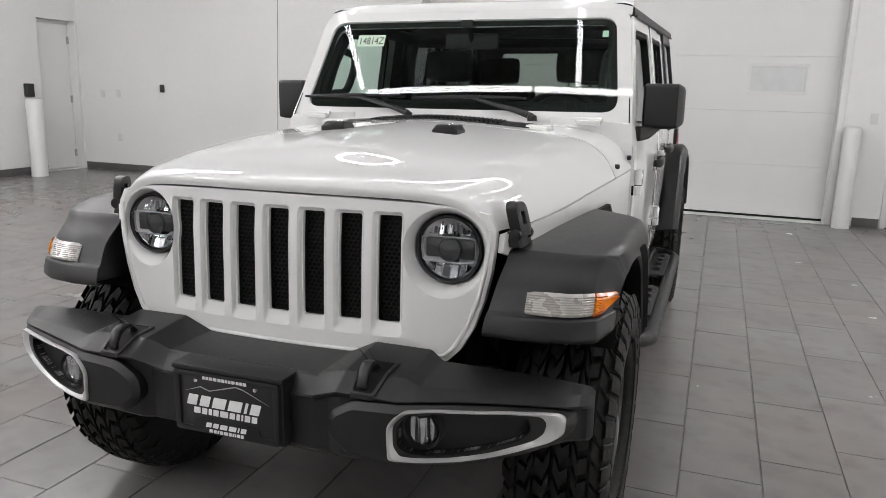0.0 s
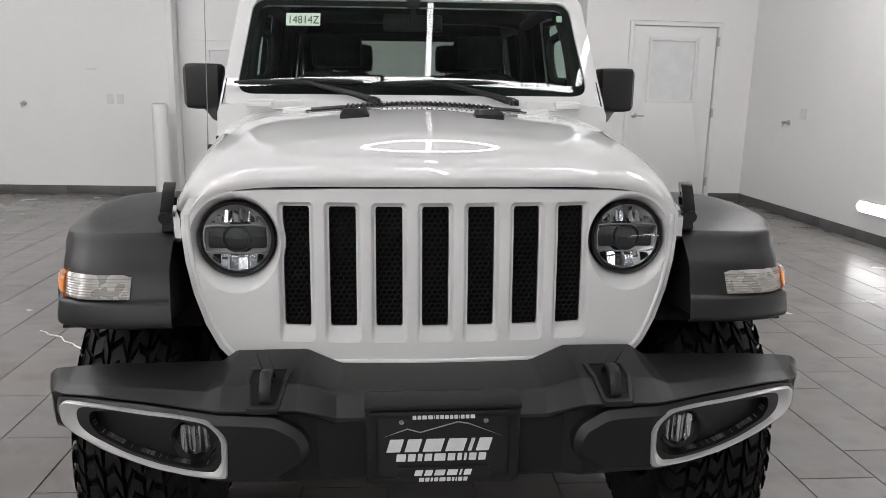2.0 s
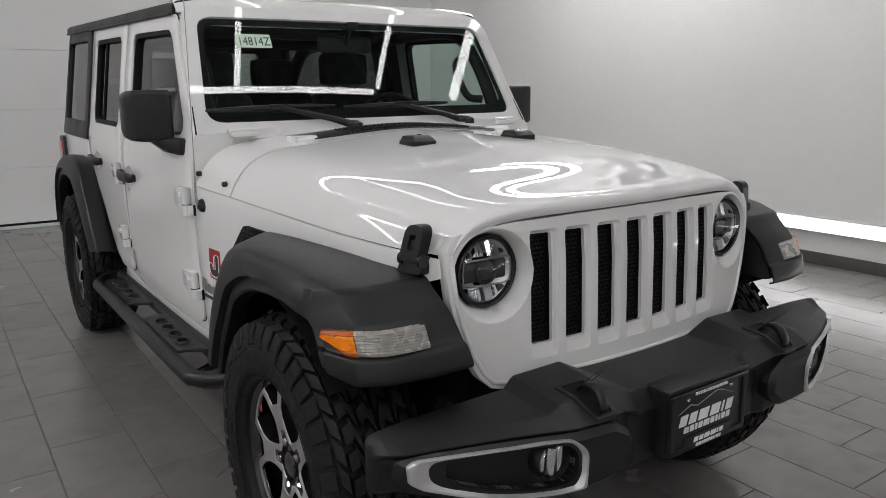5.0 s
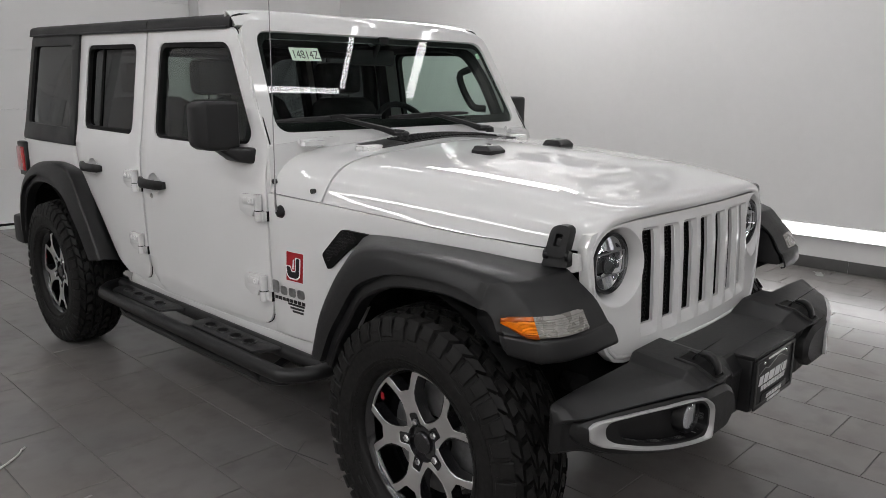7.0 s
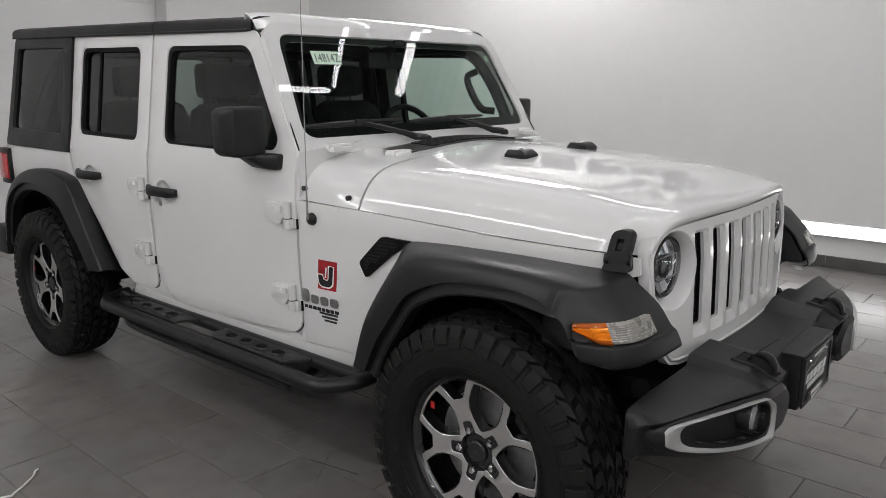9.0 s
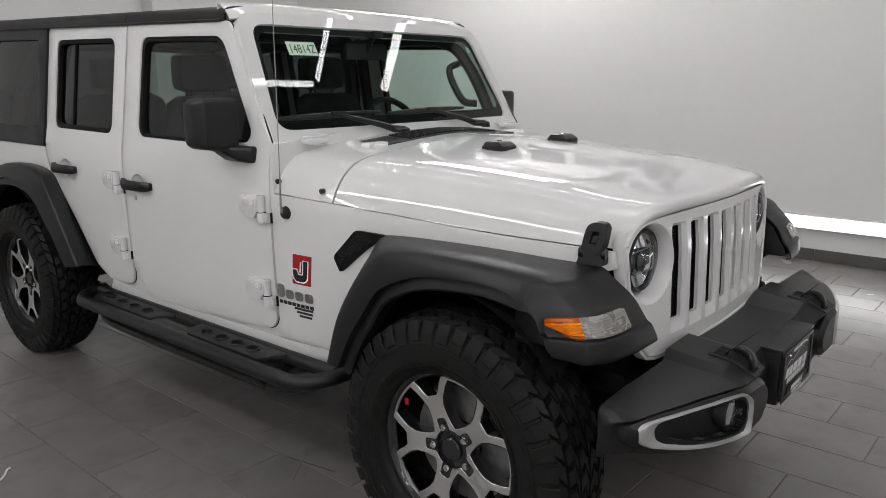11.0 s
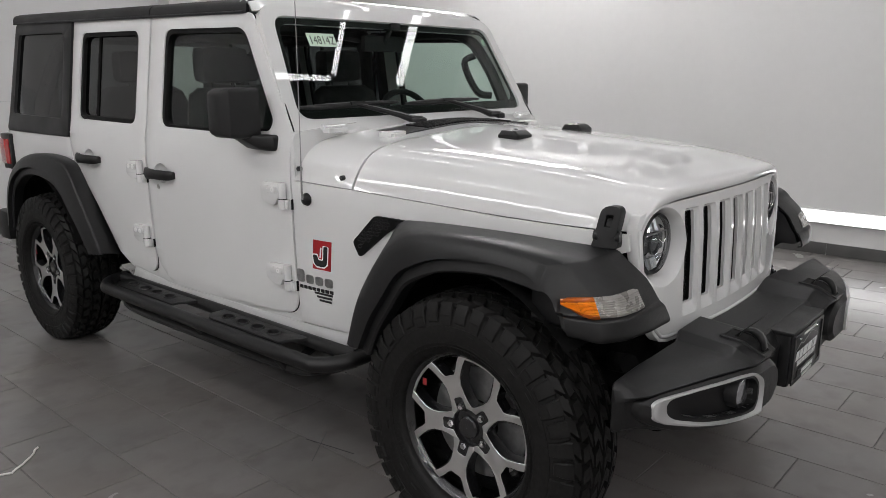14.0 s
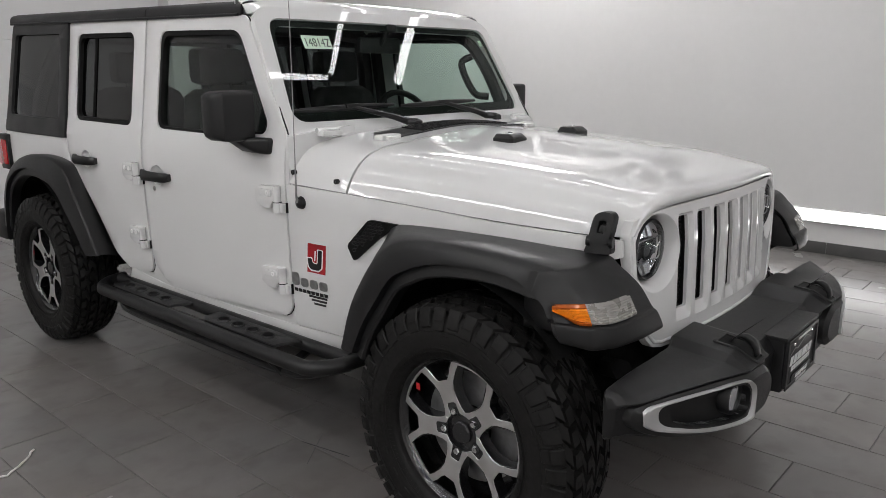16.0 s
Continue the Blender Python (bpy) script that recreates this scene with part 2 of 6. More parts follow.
def tube(bm, pts, r, seg=8, cap=True):
    pts = [Vector(map(float, p)) for p in pts]
    rows, up = [], None
    for i, p in enumerate(pts):
        d = (pts[min(i + 1, len(pts) - 1)] - pts[max(i - 1, 0)]).normalized()
        if up is None:
            up = d.orthogonal().normalized()
        up = (up - d * up.dot(d)).normalized()
        side = d.cross(up)
        rr = r[i] if isinstance(r, (list, tuple)) else r
        rows.append([p + (up * math.cos(a) + side * math.sin(a)) * rr for a in np.linspace(0, 2 * math.pi, seg, endpoint=False)])
    vs = sheet(bm, rows, close_v=True)
    if cap:
        bm.faces.new(vs[0][::-1])
        bm.faces.new(vs[-1])
    return bm


def lathe(bm, profile, centre, axis="x", seg=48, a0=0.0, a1=2 * math.pi):
    """profile: rows of (along the axis, radius)."""
    full = abs(a1 - a0 - 2 * math.pi) < 1e-6
    rows = []
    for a in np.linspace(a0, a1, seg, endpoint=not full):
        c, s = math.cos(a), math.sin(a)
        row = []
        for h, r in profile:
            q = {"x": (h, r * c, r * s), "y": (r * c, h, r * s), "z": (r * c, r * s, h)}[axis]
            row.append((centre[0] + q[0], centre[1] + q[1], centre[2] + q[2]))
        rows.append(row)
    sheet(bm, rows, close_u=full)
    bmesh.ops.remove_doubles(bm, verts=bm.verts, dist=1e-6)
    return bm


def rounded(pts, r, seg=5):
    """A polygon with rounded corners; r: one radius, or one a corner."""
    out, n = [], len(pts)
    for i in range(n):
        p, a, b = Vector(pts[i]), Vector(pts[i - 1]), Vector(pts[(i + 1) % n])
        rad = r[i] if isinstance(r, (list, tuple)) else r
        u, v = (a - p), (b - p)
        k = min(rad, u.length * 0.49, v.length * 0.49)
        s, e = p + u.normalized() * k, p + v.normalized() * k
        for j in range(seg + 1):
            t = j / seg
            q = s * (1 - t) ** 2 + p * 2 * t * (1 - t) + e * t * t
            if not out or (Vector(out[-1]) - q).length > 1e-5:
                out.append((q.x, q.y))
    return out


def slab(outline, holes, place, thick, step=0.06, bev=0.0, seg=2):
    """A plate with holes: place(u, v, d) lays it into space, d from 0 (outer face) to thick."""
    from mathutils.geometry import tessellate_polygon
    loops = [outline] + list(holes)
    flat = [p for l in loops for p in l]
    bm = bmesh.new()
    vs = [bm.verts.new((u, v, 0)) for u, v in flat]
    for tri in tessellate_polygon([[Vector((u, v, 0)) for u, v in l] for l in loops]):
        try:
            bm.faces.new([vs[i] for i in tri])
        except ValueError:
            pass
    us, ws = [p[0] for p in flat], [p[1] for p in flat]
    if step:
        for lo, hi, no in ((min(us), max(us), (1, 0, 0)), (min(ws), max(ws), (0, 1, 0))):
            n = int((hi - lo) / step)
            for k in range(1, n + 1):
                c = lo + (hi - lo) * k / (n + 1)
                bmesh.ops.bisect_plane(bm, geom=bm.verts[:] + bm.edges[:] + bm.faces[:], plane_co=Vector(no) * c, plane_no=no, dist=1e-5)
    bmesh.ops.dissolve_degenerate(bm, edges=bm.edges, dist=1e-6)
    front = bm.verts[:]
    faces = bm.faces[:]
    rim = [e for e in bm.edges if len(e.link_faces) == 1]
    uv = {v: (v.co.x, v.co.y) for v in front}
    if thick:
        back = {v: bm.verts.new(place(*uv[v], thick)) for v in front}
    for v in front:
        v.co = place(*uv[v], 0)
    if thick:
        for f in faces:
            bm.faces.new([back[v] for v in reversed(f.verts)])
        for e in rim:
            a, b = e.verts
            bm.faces.new((a, b, back[b], back[a]))
        if bev:
            bmesh.ops.recalc_face_normals(bm, faces=bm.faces)
            bmesh.ops.bevel(bm, geom=[e for e in rim if e.is_valid], offset=bev, segments=seg, affect="EDGES", profile=0.5, clamp_overlap=True)
    return bm


def offset_poly(pts, d):
    """The outline moved outwards by d."""
    n = len(pts)
    area = sum(pts[i][0] * pts[(i + 1) % n][1] - pts[(i + 1) % n][0] * pts[i][1] for i in range(n))
    out = []
    for i in range(n):
        a, b = Vector(pts[i - 1]), Vector(pts[(i + 1) % n])
        t = (b - a).normalized()
        k = Vector((t.y, -t.x)) * (1 if area > 0 else -1)
        out.append((pts[i][0] + k.x * d, pts[i][1] + k.y * d))
    return out


def lerp(x, xs, ys):
    return float(np.interp(x, xs, ys))


def empty(name, label, category, m=None, group="", kind=""):
    ob = new(name)
    ob.empty_display_size = 0.1
    if m is not None:
        ob.matrix_world = m
    return tagged(ob, label, category, group, kind)

# ---- the room ----
XR, XL, YB, YF, HC = 4.405, -8.35, 7.078, -7.5, 4.3
GX0, GX1, GH = -2.62, 2.28, 3.6


def wall_y(name, y, d, outline, holes, label):
    """A wall that faces along y; d: the way its thickness goes."""
    return finish(name, slab(outline, holes, lambda u, v, k: (u, y + d * k, v), 0.25, step=0), WALL, None, label, category="wall", kind="structure")


def rect(a, b, c, d):
    return [(a, c), (b, c), (b, d), (a, d)]


back_wall = wall_y("wall_back", YB, 1, rect(XL - .25, XR + .25, 0, HC), [rect(GX0, GX1, 0.0005, GH), rect(2.82, 3.985, 0.0005, 2.20)], "white painted wall with an overhead door and a steel door")
# unseen wall, added to close the room and give white reflections
wall_y("wall_front", YF, -1, rect(XL - .25, XR + .25, 0, HC), [], "unseen plain white wall that closes the room")
finish("wall_right", slab(rect(YF, YB, 0, HC), [], lambda u, v, k: (XR + k, u, v), 0.25, step=0), WALL, None, "white painted wall with a glowing strip low down", category="wall", kind="structure")
finish("wall_left", slab(rect(YF, YB, 0, HC), [rect(6.34, 7.04, 0.0005, 2.24)], lambda u, v, k: (XL - k, u, v), 0.25, step=0), WALL, None, "white painted wall with a recessed door", category="wall", kind="structure")

# ceiling: a dark ribbed deck
bm = bmesh.new()
rows = []
x = XL - .25
while x < XR + .25:
    for dx, z in ((0, HC), (0.09, HC), (0.11, HC + .05), (0.20, HC + .05)):
        rows.append([(x + dx, YF - .25, z), (x + dx, YB + .25, z)])
    x += 0.22
sheet(bm, rows)
box(bm, XL - .25, XR + .25, YF - .25, YB + .25, HC + .08, HC + .2)
finish("ceiling", bm, CEIL, None, "dark grey ribbed metal deck ceiling", category="ceiling", kind="structure")


# floor: grout bed under single tiles, laid in a third bond
bm = boxes((XL - .3, XR + .3, YF - .3, YB + .3, -0.2, -0.004), bev=0)
floor = finish("floor", bm, GROUT, None, "grey porcelain tile floor in a third running bond", category="floor", kind="structure")


# overhead door
def overhead_door():
    y = YB + 0.225
    ob = empty("overhead_door", "white sectional overhead door with two small windows", "garage door", pose(0, y, 0), kind="structure")
    n = 6
    for k in range(n):
        z0, z1 = k * 0.612 + (0.025 if k == 0 else 0.0008), (k + 1) * 0.612 - 0.0008
        wins = []
        if k == 2:
            wins = [rounded(rect(a, a + .60, 1.435, 1.735), 0.02) for a in (-2.265, 1.345)]
        p = part("panel", slab(rect(GX0 + .004, GX1 - .004, z0, z1), wins, lambda u, v, d: (u, d, v), 0.04, step=0, bev=0.0015, seg=1), DOORPAINT, ob)
        for a in (-2.265, 1.345) if k == 2 else ():
            wf = part("window_frame", slab(rounded(rect(a - .02, a + .62, 1.415, 1.755), 0.03), [rounded(rect(a + .012, a + .588, 1.447, 1.723), 0.02)], lambda u, v, d: (u, -0.008 + d, v), 0.03, step=0, bev=0.004), DOORPAINT, ob, "white window frame")
            part("pane", boxes((a, a + .6, .012, .018, 1.435, 1.735), bev=0), FROST, wf, "pale frosted pane")
    part("bottom_seal", boxes((GX0 + .004, GX1 - .004, -0.004, 0.05, 0.0, 0.024), bev=0.003), GASKET, ob, "black rubber seal")
    return ob


overhead_door()


def jamb(x):
    return finish("trim", boxes((x - .035, x + .035, YB - .012, YB + .22, 0.003, GH), bev=0.006), DOORPAINT, None, "white steel jamb of the overhead door", category="trim", kind="structure")


jamb(GX0 - .03), jamb(GX1 + .03)


def steel_door():
    ob = empty("door_1", "closed white steel door with a frosted window", "door", pose(0, YB + .02, 0), kind="structure")
    fr = bmesh.new()
    for r in ((2.823, 2.875, -.035, .12, .002, 2.195), (3.93, 3.982, -.035, .12, .002, 2.195), (2.875, 3.93, -.035, .12, 2.145, 2.195)):
        box(fr, *r, bev=0.004)
    part("door_frame", fr, DOORPAINT, ob)
    leaf = part("door_leaf", slab(rect(2.882, 3.922, 0.012, 2.138), [rounded(rect(3.105, 3.68, 1.25, 1.985), 0.01)], lambda u, v, d: (u, d, v), 0.045, step=0, bev=0.003), DOORPAINT, ob)
    part("window_frame", slab(rounded(rect(3.08, 3.705, 1.225, 2.01), 0.012), [rounded(rect(3.12, 3.665, 1.265, 1.97), 0.008)], lambda u, v, d: (u, -0.01 + d, v), 0.03, step=0, bev=0.003), DOORPAINT, leaf)
    part("pane", boxes((3.10, 3.69, .015, .022, 1.245, 1.99), bev=0), FROST, leaf, "pale frosted pane")
    for z in (0.25, 1.11, 1.97):
        part("hinge", boxes((3.925, 3.95, -.045, -.005, z - .055, z + .055), bev=0.004), BRASS, ob, "dull metal hinge")
    k = bmesh.new()
    lathe(k, [(0, .001), (0, .034), (-.012, .034), (-.02, .012), (-.055, .012), (-.06, .001)], (2.95, -.002, 1.06), "y", 20)
    tube(k, [(2.945, -.052, 1.06), (3.0, -.056, 1.06), (3.06, -.05, 1.06)], .009)
    part("door_handle", k, BRASS, leaf, "dull metal lever handle")
    part("threshold", boxes((2.882, 3.922, -.03, .06, .0, .010), bev=0.003), GASKET, ob, "dark sill")


def left_door():
    ob = empty("door_2", "closed white steel door in a deep recess", "door", pose(XL - .16, 0, 0), kind="structure")
    leaf = part("door_leaf", boxes((-.045, 0, 6.38, 7.03, .012, 2.19), bev=0.003), DOORPAINT, ob)
    part("door_frame", boxes((-.06, .02, 6.342, 6.38, .002, 2.23), (-.06, .02, 7.03, 7.038, .002, 2.23), (-.06, .02, 6.38, 7.03, 2.19, 2.235), bev=0.003), DOORPAINT, ob)
    for z in (0.24, 1.07, 1.96):
        part("hinge", boxes((0.0, .03, 7.005, 7.03, z - .055, z + .055), bev=0.004), BRASS, leaf, "dull metal hinge")


steel_door(), left_door()


def bollard(x, y, h, r):
    bm = bmesh.new()
    lathe(bm, [(0.0, .001), (0, r + .004), (.012, r + .004), (.014, r), (h - .03, r), (h - .012, r - .008), (h, r - .03), (h, .001)], (x, y, 0), "z", 28)
    finish("bollard", bm, DOORPAINT, None, "white painted round steel bollard by a door", category="bollard", group="door bollards")


bollard(2.42, 6.93, 1.10, .088)
bollard(-8.05, 5.92, 1.10, .11)
bollard(-2.735, 6.83, 1.10, .088)


def base_row(name, spans, along, at, side):
    """Dark skirting tiles; along x or y, at the wall's face, side: which way they stand out."""
    root = empty(name, "dark grey tile skirting along the wall", "baseboard", kind="structure")
    for a, b in spans:
        n = max(1, round((b - a) / .605))
        for k in range(n):
            p, q = a + (b - a) * k / n + .0015, a + (b - a) * (k + 1) / n - .0015
            lo, hi = sorted((at, at + side * .011))
            r = (p, q, lo, hi, .002, .103) if along == "x" else (lo, hi, p, q, .002, .103)
            part("tile", boxes(r, bev=0.0015), BASETILE, root)


base_row("baseboard", [(XL + .013, GX0 - .07), (2.55, 2.815), (3.99, XR - .013)], "x", YB, -1)
base_row("baseboard", [(-4.0, YB - .001)], "y", XR, -1)
base_row("baseboard", [(3.2, 6.335)], "y", XL, 1)


def wall_plate(place, w, h, kind):
    """An outlet or switch plate; place(u, v, d) lays it on the wall."""
    ob = finish("outlet" if kind else "switch", slab(rounded(rect(-w / 2, w / 2, -h / 2, h / 2), .006, 2), [], place, -0.006, step=0), PLATEWHITE, None,
                "white plastic power outlet on the wall" if kind else "white plastic switch plate on the wall", category="outlet" if kind else "switch")
    for v in (-.022, .022):
        part("socket" if kind else "toggle", slab(rounded(rect(-.015, .015, v - .013, v + .013), .008, 3), [], lambda a, b, d: place(a, b, d - .0065), -0.003, step=0), PLATEWHITE, ob)


def on_back(x, z):
    return lambda u, v, d: (x + u, YB + d, z + v)


def on_right(y, z):
    return lambda u, v, d: (XR + d, y + u, z + v)


for x, z, k in ((-3.37, 1.13, 1), (-3.25, 1.13, 1), (-7.93, 1.17, 0), (-7.62, 1.18, 0), (-7.64, .51, 1), (2.63, 1.18, 0)):
    wall_plate(on_back(x, z), .075, .118, k)
wall_plate(on_right(5.80, 1.15), .12, .118, 1)


def air_plug(name, place, label):
    bm = bmesh.new()
    for (a, b, r) in ((0, .012, .03), (.012, .05, .014), (.05, .075, .019), (.075, .09, .010)):
        tube(bm, [place(0, 0, -a), place(0, 0, -b)], r, 14)
    tube(bm, [place(0, 0, -.06), place(.0, -.045, -.075)], .008, 8)
    finish(name, bm, BRASS, None, label, category="hose fitting")


air_plug("hose_fitting", on_back(-4.346, 1.06), "dull metal hose coupling on the white wall")
air_plug("hose_fitting", on_right(6.07, 1.045), "dull metal hose coupling on the white wall")
finish("wall_sensor", boxes((-6.80, -6.745, YB - .045, YB, 1.215, 1.33), bev=.006), BLACKBOX, None, "small dark box on the white wall", category="sensor")
finish("card_reader", boxes((XL, XL + .05, 6.03, 6.17, 1.11, 1.30), bev=.008), BLACKBOX, None, "black card reader box beside the recessed door", category="reader")
finish("conduit_box", boxes((-3.62, -3.50, YB - .012, YB, 1.462, 1.478), bev=.003), PLATEWHITE, None, "thin white cover strip on the wall", category="cover")

SE = 4.56
# glowing strip low on the right wall
strip = empty("cove_light", "long white led light strip low on the wall", "light strip")
bm = bmesh.new()
rows = []
for y, h in ((-6.79, .030), (-6.78, .043), (-6.76, .050), (-6.73, .052), (SE - .06, .052), (SE - .03, .050), (SE - .01, .043), (SE, .030)):
    rows.append([(XR - .054 - .020 * math.cos(q), y, .335 + h * math.sin(q)) for q in np.linspace(-1.25, 1.25, 11)])
sheet(bm, rows)
shell(bm, .003, (XR, 0, .335))
part("diffuser", bm, COVE, strip, "bright white diffuser lens")
part("housing", boxes((XR - .056, XR - .0005, -6.81, SE + .012, .276, .394), bev=.006), DOORPAINT, strip, "thin white housing behind the diffuser")
for k in range(12):
    part("bracket", boxes((XR - .03, XR, -6.4 + k * .9, -6.37 + k * .9, .32, .35), bev=.003), DOORPAINT, strip)


# lettering high on the right wall: plain shapes
def wall_sign():
    ob = empty("wall_sign", "large grey wall sign of plain bars and a mountain line", "sign", pose(XR - .004, .95, -.05))

    def bar(y0, y1, z0, z1, slant=.0):
        s = slant * (z1 - z0)
        part("bar", slab([(y0, z0), (y1, z0), (y1 + s, z1), (y0 + s, z1)], [], lambda u, v, d: (-d, u, v), .004, step=0), SIGNGREY, ob)
    for k in range(6):
        bar(2.9 - k * .62 - .48, 2.9 - k * .62, 2.86, 3.26, -.15)
    for k in range(10):
        bar(2.6 - k * .33 - .24, 2.6 - k * .33, 2.60, 2.78, -.15)
    line = [(-.9, 3.3), (0.2, 3.65), (.7, 3.5), (1.5, 3.95), (2.9, 3.3), (1.5, 3.82), (.75, 3.4), (.2, 3.56)]
    part("mountain", slab(line, [], lambda u, v, d: (-d, u, v), .004, step=0), SIGNGREY, ob)


wall_sign()


# ceiling lamps: square frames of led tubes
def tube_frame(name, x0, x1, y0, y1, mids, z, label, w=.019, lit=TUBE):
    ob = empty(name, label, "ceiling light", pose(0, 0, z), group="led tube frames")
    runs = [("x", x0, x1, y0), ("x", x0, x1, y1)] + [("y", y0, y1, x) for x in (x0, *mids, x1)]
    for ax, a, b, c in runs:
        n = max(1, round((b - a) / 1.9))
        for k in range(n):
            p, q = a + (b - a) * k / n + .02, a + (b - a) * (k + 1) / n - .02
            r = (p + w, q - w) if n == 1 else (p + (w if k == 0 else 0), q - (w if k == n - 1 else 0))
            bm = bmesh.new()
            e0, e1 = ((r[0], c, 0), (r[1], c, 0)) if ax == "x" else ((c, r[0], 0), (c, r[1], 0))
            tube(bm, [e0, e1], w, 12)
            part("led_tube", bm, lit, ob, "glowing white tube")
    for cx in (x0, x1):
        for cy in (y0, y1):
            part("hanger", tube(bmesh.new(), [(cx, cy, .03), (cx, cy, HC - z + .02)], .004, 6), BRASS, ob, "thin wire hanger")


HT = 3.75
tube_frame("ceiling_light", -2.05, 1.58, -.55, 3.6, (.18,), HT, "hanging frame of white led tubes over the vehicle", .025, TUBE_NEAR)
lone = empty("ceiling_light", "hanging white led tube near the wall, with two added fill tubes", "ceiling light", pose(0, 0, HT), group="led tube frames")
part("led_tube", tube(bmesh.new(), [(2.56, -.55, 0), (2.56, 1.5, 0)], .046, 12), TUBE, lone, "glowing white tube")
# two strong tubes added as fill for the back wall and right floor
for x in (3.10, 3.55):
    part("led_tube", tube(bmesh.new(), [(x, 2.2, 0), (x, 4.3, 0)], .066, 12), TUBE_SIDE, lone, "glowing white tube")
    for y in (2.4, 4.1):
        part("hanger", tube(bmesh.new(), [(x, y, .03), (x, y, HC - HT + .02)], .004, 6), BRASS, lone, "thin wire hanger")
for y in (-.3, 1.3):
    part("hanger", tube(bmesh.new(), [(2.56, y, .03), (2.56, y, HC - HT + .02)], .004, 6), BRASS, lone, "thin wire hanger")
for fy0, fy1 in ((-.55, 3.6), (-6.4, -2.6)):
    tube_frame("ceiling_light", -6.0, -3.6, fy0, fy1, (), HT, "hanging frame of white led tubes over the open floor, out of view", .052, TUBE_SIDE)
# unseen frame ahead of the vehicle, added to light grille and bumper
tube_frame("ceiling_light", -2.05, 1.72, -4.7, -2.6, (-.8, .48), HT, "hanging frame of white led tubes over the open floor, out of view", .030)


def cord():
    pts = catmull([(-1.98, 1.86, .005), (-1.85, 1.77, .005), (-1.74, 1.66, .005), (-1.65, 1.58, .005), (-1.60, 1.565, .005), (-1.53, 1.62, .005), (-1.455, 1.70, .005)], 8)
    pts = [(p[0] + .006 * math.sin(i * .9), p[1] + .006 * math.cos(i * .7), p[2]) for i, p in enumerate(pts)]
    finish("cord", tube(bmesh.new(), pts, .004, 8), CORD, None, "thin white cord lying on the tiles", category="cord")


cord()

# ---- the vehicle ----
# local axes: x across, y from the front axle to the rear, z up; it leans a little on its springs
LEANED = pose(.005, 0, 0, 0, -.7, 0)
suv = empty("off_road_suv", "white four-door off-road suv with black flares and hardtop, parked on tiles", "car", LEANED)


WBL = [(-.46, .572), (-.40, .592), (-.3, .630), (0, .676), (.3, .712), (.65, .757), (.85, .772), (1.2, .785), (1.6, .786), (3.0, .786), (3.3, .785), (3.6, .772)]
WBS = catmull(WBL, 12)


def wb(y):
    return lerp(y, [p[0] for p in WBS], [p[1] for p in WBS])


def side_x(y, z):
    """Half width of the painted side."""
    return wb(y) + lerp(z, [.42, .52, .6, .9, 1.10, 1.19, 1.25, 1.72, 1.82], [-.035, -.014, -.005, .003, .004, -.001, -.014, -.083, -.10])


def on_side(s, off=0.0):
    return lambda u, v, d: (s * (side_x(u, v) + off - d), u, v)


# hood and cowl
SEAMS = catmull([(-.46, 1.035), (-.3, 1.042), (0, 1.051), (.3, 1.067), (.6, 1.084), (.9, 1.096)], 12)


def seam(y):
    return lerp(y, [p[0] for p in SEAMS], [p[1] for p in SEAMS])


def ease(t):
    t = min(1, max(0, t))
    return t * t * (3 - 2 * t)


# centre line of the hood by its slope: a long even fall, rolled over at the lip
HY = np.linspace(-.458, .90, 1200)
FALL = .1177 - .0773 * np.array([ease((y + .40) / 1.0) for y in HY]) + .58 * np.exp(-(HY + .458) / .0202) + 2.2 * np.exp(-(HY + .458) / .0035)
HZ = np.concatenate(([0], np.cumsum((FALL[1:] + FALL[:-1]) / 2 * np.diff(HY))))
HZ = HZ - np.interp(.30, HY, HZ) + 1.2242
# the raised centre begins with a soft ramp
RAMP = .192 * np.exp(-((HY + .2376) / .0796) ** 2)
RZ = np.concatenate(([0], np.cumsum((RAMP[1:] + RAMP[:-1]) / 2 * np.diff(HY))))


def top(y):
    return lerp(y, HY, HZ)


def hood_row(y, n=56):
    """One cross-section: a slight crown, a full shoulder, and the raised centre."""
    w, c, zs = wb(y), top(y), seam(y)
    front = min(1, max(0, (-.05 - y) / .40))
    out = []
    for j in range(-n, n + 1):
        k = math.sin(j / n * math.pi / 2)
        x = w * k
        k = abs(k)
        z = c - (c - zs) * (.05 * k * k + .27 * k ** 6 + .68 * k ** 14)
        out.append((x, y + .062 * (x / .575) ** 2 * front ** 1.5, z + lerp(y, HY, RZ) * math.exp(-(x / .341) ** 2) * (1 - k ** 8)))
    return out


bm = bmesh.new()
ys = [-.458, -.4565, -.4545, -.452, -.449, -.445, -.440, -.434, -.427, -.419, -.410, -.400] + [-.39 + k * .01287 for k in range(76)]
rows = [hood_row(y) for y in ys]
rows = [[(p[0] * .995, p[1] + .006, p[2] - .019) for p in rows[0]], [(p[0] * .998, p[1] + .001, p[2] - .010) for p in rows[0]]] + rows
sheet(bm, rows)
shell(bm, .010, (0, .2, .8))
hood = part("hood", bm, PAINT, suv, "glossy white hood with a raised centre", sharp=40)

bm = bmesh.new()
sheet(bm, [hood_row(y) for y in (.584, .59, .65, .72, .80, .872)])
shell(bm, .012, (0, .7, .8))
cowl = part("cowl", bm, PAINT, suv, sharp=40)
# cowl vent: a thin black grille with ribs, lying on the cowl
def cowl_z(x, y):
    r = hood_row(y)
    return np.interp(x, [p[0] for p in r], [p[2] for p in r])


